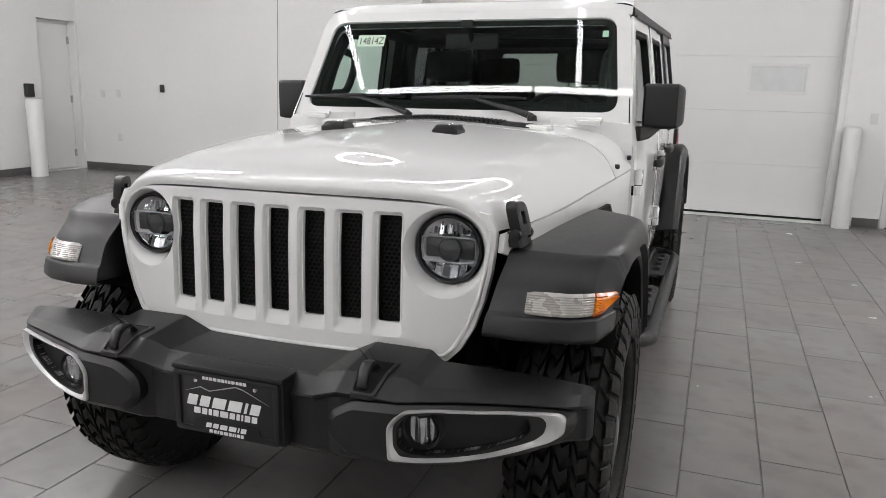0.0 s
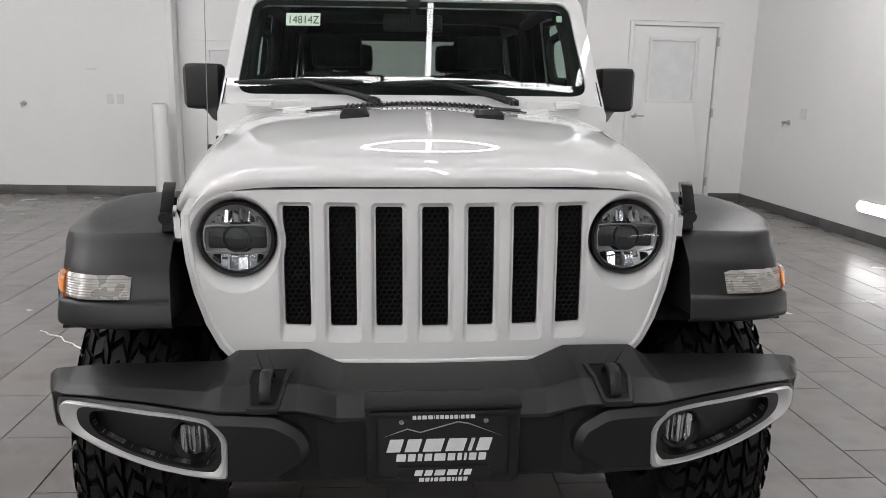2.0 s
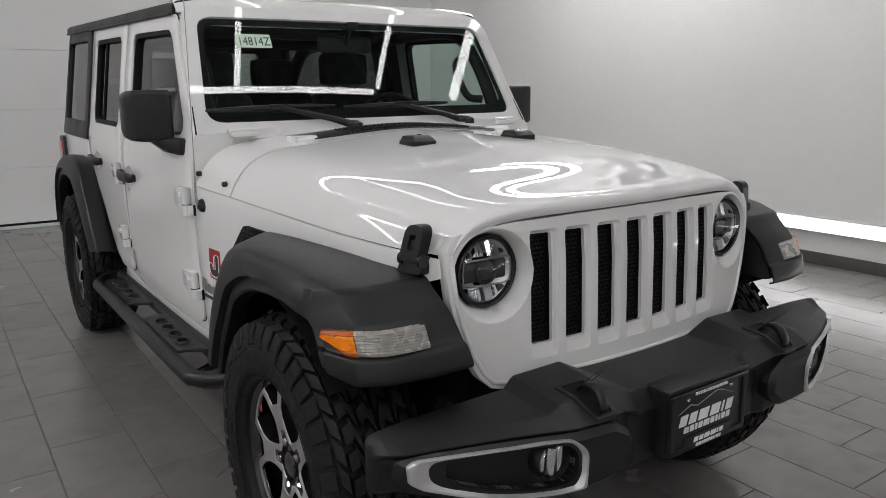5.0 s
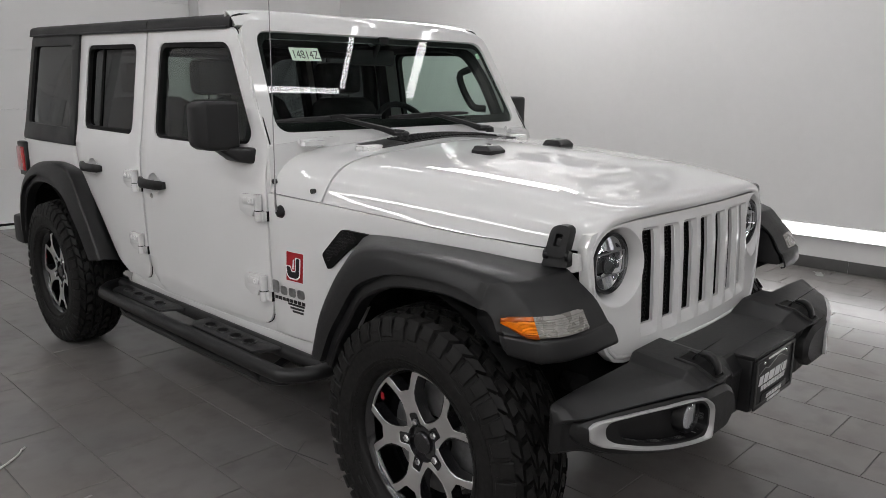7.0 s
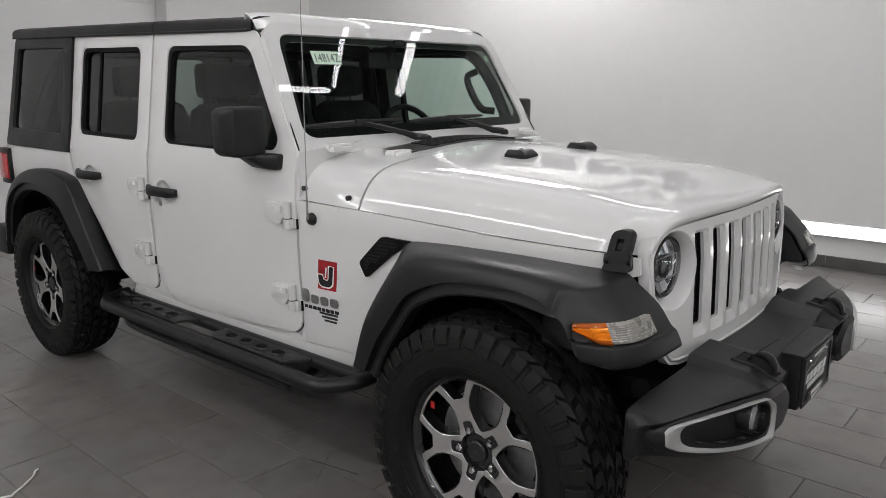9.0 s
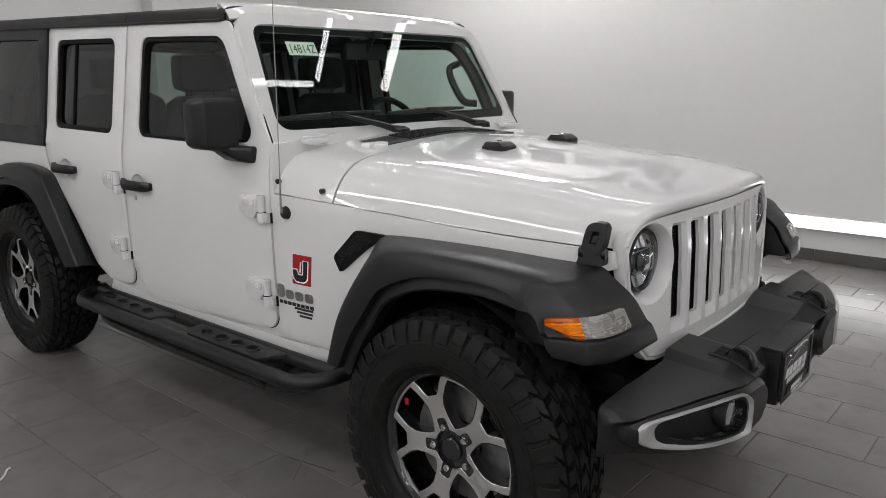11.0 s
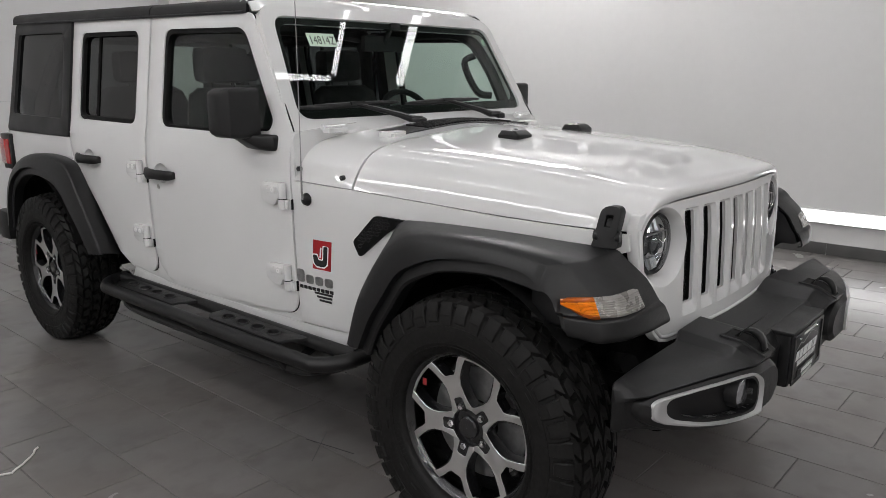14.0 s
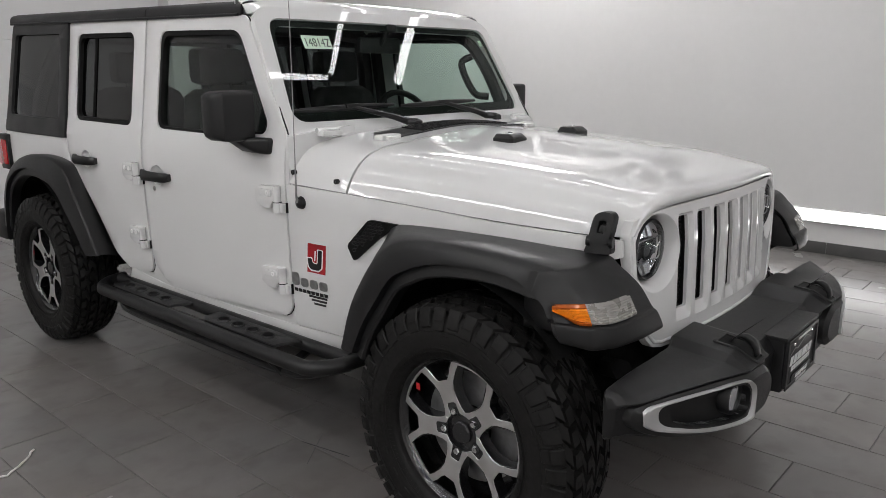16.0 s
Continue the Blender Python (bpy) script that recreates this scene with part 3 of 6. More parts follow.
bm = bmesh.new()
sheet(bm, [[(x, y, cowl_z(x, y) + dz) for x in np.linspace(-.42, .42, 29)] for y, dz in ((.660, .001), (.664, .005), (.70, .006), (.75, .006), (.80, .006))])
vent = part("cowl_vent", bm, PLASTIC, suv, "thin black ribbed cowl vent")
bm = bmesh.new()
for k in range(30):
    x = -.26 + k * .0185
    box(bm, x - .0035, x + .0035, .668, .79, .004, .012, bev=.0015, seg=1)
for v in bm.verts:
    v.co.z += cowl_z(v.co.x, v.co.y)
part("ribs", bm, SATIN, vent)

# hood stops, washer covers, hinges
for s in (-1, 1):
    b = bmesh.new()
    hs0 = [[(s * .213 + x * k, .29 + (y + sh) * k2, z) for x, y in rounded([(-.046, -.046), (.046, -.046), (.046, .046), (-.046, .046)], .010, 3)] for k, k2, z, sh in ((1, 1, 1.236, 0), (1, 1, 1.250, 0), (.94, .93, 1.254, 0), (.84, .70, 1.2655, .006), (.74, .52, 1.268, .008))]
    hv0 = sheet(b, hs0, close_v=True)
    b.faces.new(hv0[0][::-1]), b.faces.new(hv0[-1])
    st = part("hood_stop", b, SATIN, suv, "small black hood bumper")
    part("bolt", lathe(bmesh.new(), [(.0, .001), (.0, .010), (.004, .008), (.004, .001)], (s * .213 + .008, .293, 1.2665), "z", 12), CHROME, st)
    b = boxes((s * .44 - .050, s * .44 + .050, .665, .712, 1.236, 1.258), (s * .44 - .034, s * .44 + .034, .65, .725, 1.232, 1.252), bev=.006)
    part("hood_hinge", b, PAINT_IN, suv, "small white hood hinge")
    b = boxes((s * .60 - .048, s * .60 + .048, .81, .848, 1.255, 1.276), bev=.008)
    tube(b, [(s * .60 - .052, .842, 1.276), (s * .60 + .052, .842, 1.276)], .010, 12)
    part("windshield_hinge", b, PAINT, suv, "white windshield hinge bracket")


# front fenders, behind the flares
for s in (-1, 1):
    out = [(.874, .552), (.874, 1.090), (.6, 1.081), (.0, 1.046), (-.30, 1.037), (-.378, 1.031), (-.382, .985), (-.30, .955), (-.2, .945), (.0, .965), (.2, .92), (.36, .78), (.46, .60), (.60, .555)]
    part("fender", slab(out, [], on_side(s), .014, step=.08, bev=.003), PAINT, suv)
    part("cowl_side", slab([(.862, 1.04), (.862, 1.19), (.874, 1.262), (.95, 1.30), (.95, 1.04)], [], on_side(s, -.003), .03, step=.05), PAINT, suv)
    part("cowl_cheek", slab(rounded([(.44, 1.20), (.766, 1.06), (.768, 1.235), (.755, 1.262), (.44, 1.285)], .01, 3), [], lambda u, v, d, s=s: (s * u, .864 + d + (v - 1.2) * .1, v), .02, step=.08, bev=.004), PAINT, suv)
    # vent behind the flare
    hx = rounded([(.44, .94), (.35, 1.000), (.475, 1.004), (.572, .905), (.545, .852)], .012, 3)
    v = part("fender_vent", slab(hx, [], on_side(s, .012), .016, step=.04, bev=.003), GASKET, suv, "black mesh fender vent")
    b = bmesh.new()
    for i in range(12):
        for j in range(13):
            y, z = .36 + i * .019 + (j % 2) * .0095, .855 + j * .0125
            poly = [(.44, .94), (.35, 1.000), (.475, 1.004), (.572, .905), (.545, .852)]
            inside = all((poly[(k + 1) % 5][0] - poly[k][0]) * (z - poly[k][1]) - (poly[(k + 1) % 5][1] - poly[k][1]) * (y - poly[k][0]) < -.0012 for k in range(5))
            if inside:
                x = s * (side_x(y, z) + .0125)
                ring = [(x, y + .0085 * math.cos(a), z + .006 * math.sin(a)) for a in np.linspace(0, 2 * math.pi, 6, endpoint=False)]
                tube(b, ring + ring[:1], .0014, 4, cap=False)
    part("mesh", b, PLASTIC, v)


# grille
def gy(x, z):
    return -.462 + .062 * (x / .575) ** 2 + (max(0, z - .985) * .09 + min(0, z - .985) * .03)


def on_grille(off=0.0):
    return lambda u, v, d: (u, gy(u, v) + off + d, v)


SL = [(-.321 + k * .106) for k in range(7)]


def slot(cx, w, z0, z1, r, grow=0.0):
    n = 1 if cx > .3 else -1 if cx < -.3 else 0
    pts = []
    for sx, zz in ((-1, [z0 + r, z1 - r]), (1, [z1 - r, z0 + r])):
        for z in np.linspace(zz[0], zz[1], 13):
            x = cx + sx * w / 2
            if n and sx == n:
                d = abs(z - .985)
                rr = .112 - grow
                if d < rr:
                    lim = n * (.463 - math.sqrt(rr * rr - d * d))
                    x = min(x, lim) if n > 0 else max(x, lim)
            pts.append((x, float(z)))
        za, sg = (z1, 1) if sx < 0 else (z0, -1)
        for t in (30, 60):
            a = radians(t)
            pts.append((cx + sx * (w / 2 - r + r * math.cos(a)), za - sg * r + sg * r * math.sin(a)))
        for t in (60, 30):
            a = radians(t)
            pts.append((cx - sx * (w / 2 - r + r * math.cos(a)), za - sg * r + sg * r * math.sin(a)))
    return pts


def bowl(cx, k, low):
    return [(cx + k * math.cos(a), .985 + (low if math.sin(a) < 0 else k) * math.sin(a)) for a in np.linspace(0, 2 * math.pi, 40, endpoint=False)]


half = [(0, .690), (.30, .690), (.435, .690), (.478, .700), (.508, .730), (.538, .785), (.564, .86), (.579, .93), (.586, 1.0), (.586, 1.045), (.566, 1.080), (.52, 1.094), (.40, 1.103), (.2, 1.108), (0, 1.109)]
outline = [(-x, z) for x, z in reversed(half[1:-1])] + half
outline = outline[::-1]
holes = [slot(c, .083, .750, 1.080, .016, .004) for c in SL] + [bowl(s * .463, .1085, .122) for s in (-1, 1)]
grille = part("grille", slab(outline, holes, on_grille(), .03, step=.03, bev=.004), PAINT, suv, "white grille with seven slots", sharp=40)
# rolled rim round the lower edge
inset = offset_poly(outline, -.016)
left_, right_ = [p for p in inset if p[0] < -.43 and p[1] < 1.06], [p for p in inset if p[0] > .43 and p[1] < 1.06]
left_.sort(key=lambda p: -p[1])
right_.sort(key=lambda p: p[1])
bead = left_ + [(x, .706) for x in np.linspace(-.42, .42, 15)] + right_
part("grille_rim", tube(bmesh.new(), [(x, gy(x, z) + .001, z) for x, z in bead], .0065, 8), PAINT, grille, sharp=60)
for c in SL:
    o, i = slot(c, .083, .750, 1.080, .016, .004), slot(c, .061, .786, 1.068, .008, -.006)
    bm = bmesh.new()
    rows = []
    for t, dep in ((0, .001), (.2, .003), (.6, .012), (1, .013), (1, .023)):
        rows.append([(a[0] + (b[0] - a[0]) * t, gy(*a) + dep, a[1] + (b[1] - a[1]) * t) for a, b in zip(o, i)])
    sheet(bm, rows, close_v=True)
    part("slot_surround", bm, PAINT, grille, sharp=50)
    bm = bmesh.new()
    sheet(bm, [[(b[0], gy(*a) + dep, b[1]) for a, b in zip(o, i)] for dep in (.023, .046)], close_v=True)
    part("slot_sleeve", bm, GASKET, grille, "black slot edge")
# honeycomb inserts
hc = bmesh.new()
for i in range(7):
    for j in range(24):
        x, z = -.0405 + i * .0135 + (j % 2) * .00675, .797 + j * .0112
        if abs(x) < .0225:
            ring = [(x + .0078 * math.sin(a), 0, z + .0070 * math.cos(a)) for a in np.linspace(0, 2 * math.pi, 6, endpoint=False)]
            tube(hc, ring + ring[:1], .0019, 4, cap=False)
mesh_part = None
for c in SL:
    bm = bmesh.new()
    z = np.linspace(.76, 1.085, 12)
    sheet(bm, [[(c + x, gy(c, zz) + .040, zz) for zz in z] for x in (-.045, 0, .045)])
    ins = part("slot_insert", bm, GASKET, grille, "black slot insert")
    if mesh_part is None:
        for v in hc.verts:
            v.co.y += gy(0, v.co.z) + .029
        mesh_part = part("mesh", hc, RUBBER, grille, "black honeycomb mesh")
        mesh_part.location.x = c
        m0 = mesh_part
    else:
        m = m0.copy()
        scene.collection.objects.link(m)
        m.parent = grille
        m.location = (c, gy(c, .95) - gy(0, .95), 0)
m0.location = (SL[0], gy(SL[0], .95) - gy(0, .95), 0)

# headlights
for s in (-1, 1):
    cx = s * .463
    bm = bmesh.new()
    o = bowl(cx, .1085, .122)
    rows = []
    for t, dep in ((0, .001), (.2, .005), (.55, .022), (1, .045), (1, .075)):
        rows.append([(p[0] + (cx + .090 * math.cos(a) - p[0]) * t, gy(*p) * (1 - t) + (-.425) * t + dep, p[1] + (.985 + .090 * math.sin(a) - p[1]) * t) for p, a in zip(o, np.linspace(0, 2 * math.pi, 40, endpoint=False))])
    sheet(bm, rows, close_v=True)
    part("lamp_bowl", bm, PAINT, grille, sharp=50)
    hl = part("headlight", lathe(bmesh.new(), [(.03, .001), (.03, .085), (-.012, .089), (-.016, .086), (-.012, .081), (.004, .079)], (cx, -.383, .985), "y", 48), SATIN, suv, "round led headlight with a dark bezel")
    part("reflector_bowl", lathe(bmesh.new(), [(.0, .079), (.010, .070), (.022, .050), (.028, .001)], (cx, -.383, .985), "y", 40), MACHINED, hl, "bright reflector bowl")
    # reflector: upright fins above, wide facets below
    bm = bmesh.new()
    for lo, edges in ((1, [-.058, -.046, -.036, -.027, -.018, -.008, .004, .014, .022, .032, .044, .058]), (-1, [-.060, -.040, -.022, .0, .024, .042, .060])):
        for i, (x0, x1) in enumerate(zip(edges, edges[1:])):
            g = .0012
            zt = [math.sqrt(.0755 ** 2 - x * x) for x in (x0 + g, x1 - g)]
            zb = .038 if lo > 0 else .040
            tilt = (.006, -.004, .002, -.007)[(i * 3 + (lo > 0)) % 4]
            deep = .010 * ((i * 7) % 3) / 2
            sheet(bm, [[(cx + x, -.384 + deep * .6 + (tilt if j else 0) + (.012 if (k == 1) == (lo < 0) else -.002), .985 + lo * (zt[j] if not k else zb)) for j, x in enumerate((x0 + g, x1 - g))] for k in (0, 1)])
    part("reflector", bm, CHROME, hl, "faceted chrome reflector")
    b = bmesh.new()
    for z in (.952, 1.018):
        tube(b, [(cx - .070, -.392, z + (.004 if z < 1 else -.004)), (cx - .05, -.396, z), (cx + .05, -.396, z), (cx + .070, -.392, z + (.004 if z < 1 else -.004))], .0022, 8)
    for k in (-1, 1):
        tube(b, [(cx + k * .070, -.392, .956), (cx + k * .073, -.391, .985), (cx + k * .070, -.392, 1.014)], .0022, 8)
    part("lamp_frame", b, STEEL, hl, "grey rectangular frame")
    part("housing", boxes((cx - .066, cx + .066, -.384, -.36, .960, 1.010), bev=.006), SATIN, hl)
    part("projector", lathe(bmesh.new(), [(.004, .030), (-.004, .029), (-.012, .022), (-.015, .001)], (cx, -.386, .985), "y", 28), LAMPGLASS, hl, "clear projector lens")
    part("projector_ring", lathe(bmesh.new(), [(.0, .034), (-.006, .032), (-.004, .029), (.006, .026), (.012, .012), (.014, .001)], (cx, -.386, .985), "y", 28), SATIN, hl)
    part("lens", lathe(bmesh.new(), [(0, .082), (-.012, .076), (-.020, .05), (-.024, .001)], (cx, -.392, .985), "y", 40), LAMPGLASS, hl, "clear domed lens")

# hood latches
for s in (-1, 1):
    def on_latch(u, v, d, s=s):
        return (s * (.644 - d + u * .20 - (v - 1.06) * .20), -.335 + u * .88 - (v - 1.06) * .10, 1.061 + (v - 1.06) * .90)
    sh = rounded([(-.030, 1.020), (.030, 1.020), (.033, 1.05), (.031, 1.116), (-.031, 1.116), (-.033, 1.05)], [.008, .008, .02, .028, .028, .02], 5)
    l = part("hood_latch", slab(sh, [rounded([(-.011, 1.052), (.011, 1.052), (.011, 1.090), (-.011, 1.090)], .003, 2)], on_latch, .028, step=.03, bev=.006), SATIN, suv, "black rubber hood latch")
    part("latch_base", slab(rounded([(-.042, .988), (.042, .988), (.034, 1.034), (-.034, 1.034)], .008, 3), [], lambda u, v, d: on_latch(u, v, d + .010), .026, step=.03, bev=.006), SATIN, l)
    for u0, d0 in ((-.041, .0), (.029, .0)):
        bo = bmesh.new()
        tube(bo, [on_latch(u0, 1.024, .014), on_latch(u0 + .012, 1.024, .014)], .015, 18)
        part("pivot_boss", bo, SATIN, l)
    part("latch_hook", slab(rounded([(-.009, 1.054), (.009, 1.054), (.009, 1.076), (-.009, 1.076)], .003, 2), [], lambda u, v, d: on_latch(u, v, d + .006), .03, step=.03, bev=.003), SATIN, l)
    part("latch_floor", slab(rounded([(-.012, 1.05), (.012, 1.05), (.012, 1.092), (-.012, 1.092)], .003, 2), [], lambda u, v, d: on_latch(u, v, d + .018), .004, step=.03), GASKET, l, "dark latch opening")
    part("latch_pin", tube(bmesh.new(), [on_latch(-.036, 1.032, .012), on_latch(.036, 1.032, .012)], .009, 12), SATIN, l)



# fender flares
def flare(secs, s, name_label, yc, lip):
    """Sections along the arch: smooth lengthwise, with a crisp shoulder and a stepped lip."""
    full = []
    for r, g in zip(secs, lip):
        r = [np.array(p, float) for p in r]
        t = np.array((0, yc - r[5][1], .42 - r[5][2]))
        t = t / np.linalg.norm(t)
        out = r[:3]
        for i in (3, 5):
            if i == 5:
                out.append(r[4])
            u, v = r[i - 1] - r[i], (r[i + 1] - r[i] if i == 3 else t)
            k = min(.007, .4 * np.linalg.norm(u))
            out += [r[i] + u / np.linalg.norm(u) * k, r[i] + v / np.linalg.norm(v) * k * (1 if i == 3 else .3)]
        p = r[5]
        out += [p + t * .007 * g + np.array((-.020, 0, 0)), p + t * .038 * g + np.array((-.012, 0, 0)), p + t * .045 * g + np.array((-.018, 0, 0)), p + t * .045 * g + np.array((-.065, 0, .0))]
        full.append([(s * q[0], q[1], q[2]) for q in out])
    cols = [catmull([r[j] for r in full], 5) for j in range(len(full[0]))]
    bm = bmesh.new()
    sheet(bm, [[c[i] for c in cols] for i in range(len(cols[0]))])
    shell(bm, .006, (0, yc, .42))
    return part("fender_flare", bm, PLASTIC, suv, name_label, sharp=26)


def arch(p0, p3, p5):
    """One section over the wheel: body line, shoulder, lip."""
    p0, p3, p5 = map(np.array, (p0, p3, p5))
    p3, p5 = p3 + np.array((-.026, 0, .008)), p5 + np.array((-.024, 0, .012))
    a = p0 + (p3 - p0) * .35 + np.array((0, 0, .004))
    b = p0 + (p3 - p0) * .78 + np.array((0, 0, .006))
    c = p3 + (p5 - p3) * .42 + np.array((.006, 0, 0))
    ins = p5 + np.array((-.035, (0.0 - p5[1]) * .03 if p5[1] < 1 else (2.95 - p5[1]) * .03, .004))
    return [p0, a, b, p3, c, p5, ins]


def fw(y, z=1.0):
    return side_x(y, z) - .004


front_secs = [
    arch((fw(.50, .58), .510, .575), (.915, .478, .585), (.932, .405, .585)),
    arch((fw(.46, .72), .462, .735), (.915, .430, .730), (.932, .351, .695)),
    arch((fw(.42, .85), .425, .855), (.915, .370, .832), (.932, .292, .778)),
    arch((fw(.40, .95), .405, .955), (.913, .308, .912), (.932, .222, .868)),
    arch((fw(.38), .375, .995), (.912, .235, .972), (.932, .150, .910)),
    arch((fw(.30), .290, 1.004), (.910, .145, 1.000), (.932, .075, .938)),
    arch((fw(.14), .140, 1.006), (.908, .020, 1.009), (.932, -.02, .954)),
    arch((fw(-.05), -.05, 1.004), (.905, -.13, 1.010), (.932, -.150, .961)),
    arch((fw(-.20), -.20, .998), (.900, -.245, 1.002), (.930, -.242, .950)),
    [(.612, -.322, .993), (.69, -.338, .995), (.79, -.343, .996), (.850, -.315, .995), (.877, -.290, .986), (.897, -.278, .936), (.87, -.268, .93)],
    [(.613, -.352, .988), (.69, -.364, .989), (.79, -.367, .988), (.848, -.338, .986), (.876, -.296, .975), (.895, -.286, .930), (.868, -.276, .926)],
    [(.612, -.384, .964), (.69, -.394, .964), (.79, -.391, .963), (.842, -.362, .960), (.874, -.308, .953), (.893, -.300, .922), (.866, -.290, .92)],
    [(.606, -.440, .920), (.69, -.446, .920), (.79, -.436, .918), (.838, -.408, .916), (.873, -.328, .913), (.889, -.318, .903), (.862, -.312, .895)],
    [(.598, -.474, .868), (.69, -.472, .867), (.79, -.458, .867), (.842, -.426, .867), (.877, -.340, .868), (.888, -.332, .874), (.862, -.330, .87)],
    [(.596, -.482, .859), (.69, -.486, .858), (.79, -.472, .858), (.850, -.438, .859), (.882, -.350, .861), (.891, -.344, .867), (.862, -.343, .86)],
    [(.594, -.492, .850), (.69, -.494, .849), (.79, -.478, .849), (.854, -.443, .850), (.885, -.354, .852), (.894, -.348, .858), (.862, -.347, .855)],
    [(.590, -.507, .812), (.69, -.504, .810), (.79, -.484, .808), (.857, -.448, .808), (.882, -.362, .816), (.890, -.356, .832), (.862, -.354, .83)],
    [(.592, -.490, .800), (.69, -.488, .798), (.79, -.468, .797), (.843, -.434, .797), (.866, -.366, .806), (.874, -.360, .822), (.852, -.356, .83)],
]


def rq(y, z):
    return side_x(y, z) - .004


rear_secs = [
    arch((rq(2.28, .6), 2.29, .600), (.912, 2.262, .612), (.932, 2.345, .600)),
    arch((rq(2.41, .75), 2.412, .755), (.912, 2.372, .770), (.932, 2.455, .735)),
    arch((rq(2.50, .88), 2.502, .872), (.912, 2.462, .887), (.932, 2.545, .825)),
    arch((rq(2.575, 1.0), 2.58, .970), (.910, 2.542, .988), (.932, 2.625, .905)),
    arch((rq(2.65, 1.04), 2.660, 1.035), (.908, 2.640, 1.040), (.932, 2.745, .962)),
    arch((rq(2.9, 1.06), 2.880, 1.060), (.908, 2.860, 1.058), (.932, 2.93, .984)),
    arch((rq(3.1, 1.04), 3.120, 1.040), (.908, 3.110, 1.028), (.932, 3.11, .962)),
    arch((rq(3.3, .95), 3.315, .960), (.910, 3.285, .945), (.932, 3.27, .88)),
    arch((rq(3.45, .8), 3.435, .810), (.912, 3.40, .800), (.932, 3.35, .75)),
    arch((rq(3.5, .6), 3.485, .61), (.912, 3.44, .61), (.932, 3.385, .61)),
]
for s in (-1, 1):
    f = flare(front_secs, s, "wide black plastic front fender flare", 0.0, [1] * 9 + [.6, .45, .3] + [.05] * 6)
    core = []
    for i, r in enumerate(front_secs[9:]):
        dz = (-.014, -.012, -.010, -.004, 0, 0, 0, .004, .010)[i]
        front_ = [(p[0] + (.74 - p[0]) * .10, p[1] + (-.25 - p[1]) * .10, p[2] + dz) for p in r[:6]]
        core.append([(s * x, y, z) for x, y, z in front_ + [(.855, -.235, r[5][2]), (r[0][0] - .004, -.235, r[0][2] + dz)]])
    b_ = bmesh.new()
    cv = sheet(b_, core, close_v=True)
    b_.faces.new(cv[0]), b_.faces.new(cv[-1][::-1])
    part("nose_core", b_, PLASTIC, f, "black inner side of the flare nose")
    # marker lamp set into the nose
    line = [(.688, -.441), (.74, -.440), (.79, -.431), (.834, -.405), (.858, -.364), (.876, -.326)]
    def lamp(i0, i1, grow, z0, z1, name, material, label, taper=0):
        pts = catmull(line, 4)[i0 * 4:int(i1 * 4) + 1]
        bm = bmesh.new()
        rows = []
        for k, p in enumerate(pts):
            n = np.array((p[0] - .72, p[1] + .30))
            n = n / np.linalg.norm(n) * grow
            zl = z0 + taper * max(0, (k - len(pts) * .3) / (len(pts) * .6)) * (z1 - z0)
            zu = z1 - taper * .3 * k / len(pts) * (z1 - z0)
            prof = [(-.6, zu), (.75, zu), (1, zu - .004)] + [(1 + (.16 if i % 2 else 0), zu - .004 - (zu - zl - .008) * i / 16) for i in range(1, 16)] + [(1, zl + .004), (.75, zl), (-.6, zl)]
            rows.append([(s * (p[0] + n[0] * q), p[1] + n[1] * q - (.914 - z) * (.55 - .7 * max(0, p[0] - .80) / .1 * .5), z) for q, z in prof])
        vs = sheet(bm, rows)
        bm.faces.new(vs[0]), bm.faces.new(vs[-1][::-1])
        return part(name, bm, material, f, label, sharp=25)
    lamp(0, 3, .010, .864, .914, "marker_lamp", CLEARLENS, "clear ribbed marker lamp")
    lamp(3, 4.9, .014, .862, .915, "side_marker", AMBERDK, "amber side marker rim", .6)
    lamp(3, 4.8, .0165, .870, .907, "side_marker_lens", AMBER, "orange side marker lens", .6)
    flare(rear_secs, s, "wide black plastic rear fender flare", 3.0, [1] * 10)


# front bumper: a faceted beam, raised over the tow hooks
# rows: x, then (y, z) of the rear edge, the crease, the bevel's end, and the height of the foot
BEAM = [
    (0, (-.460, .704), (-.642, .704), (-.674, .656), .505), (.222, (-.460, .704), (-.642, .704), (-.674, .656), .505),
    (.298, (-.470, .744), (-.640, .727), (-.705, .690), .505), (.455, (-.475, .745), (-.642, .727), (-.708, .692), .515),
    (.488, (-.482, .722), (-.644, .713), (-.702, .697), .520), (.60, (-.484, .722), (-.612, .710), (-.664, .700), .535),
    (.72, (-.484, .722), (-.572, .702), (-.616, .694), .550), (.812, (-.484, .718), (-.536, .692), (-.570, .682), .576),
    (.838, (-.484, .716), (-.512, .704), (-.546, .678), .572), (.853, (-.484, .714), (-.502, .702), (-.526, .674), .574), (.861, (-.486, .709), (-.497, .699), (-.510, .669), .580), (.865, (-.489, .702), (-.494, .694), (-.500, .664), .588)]


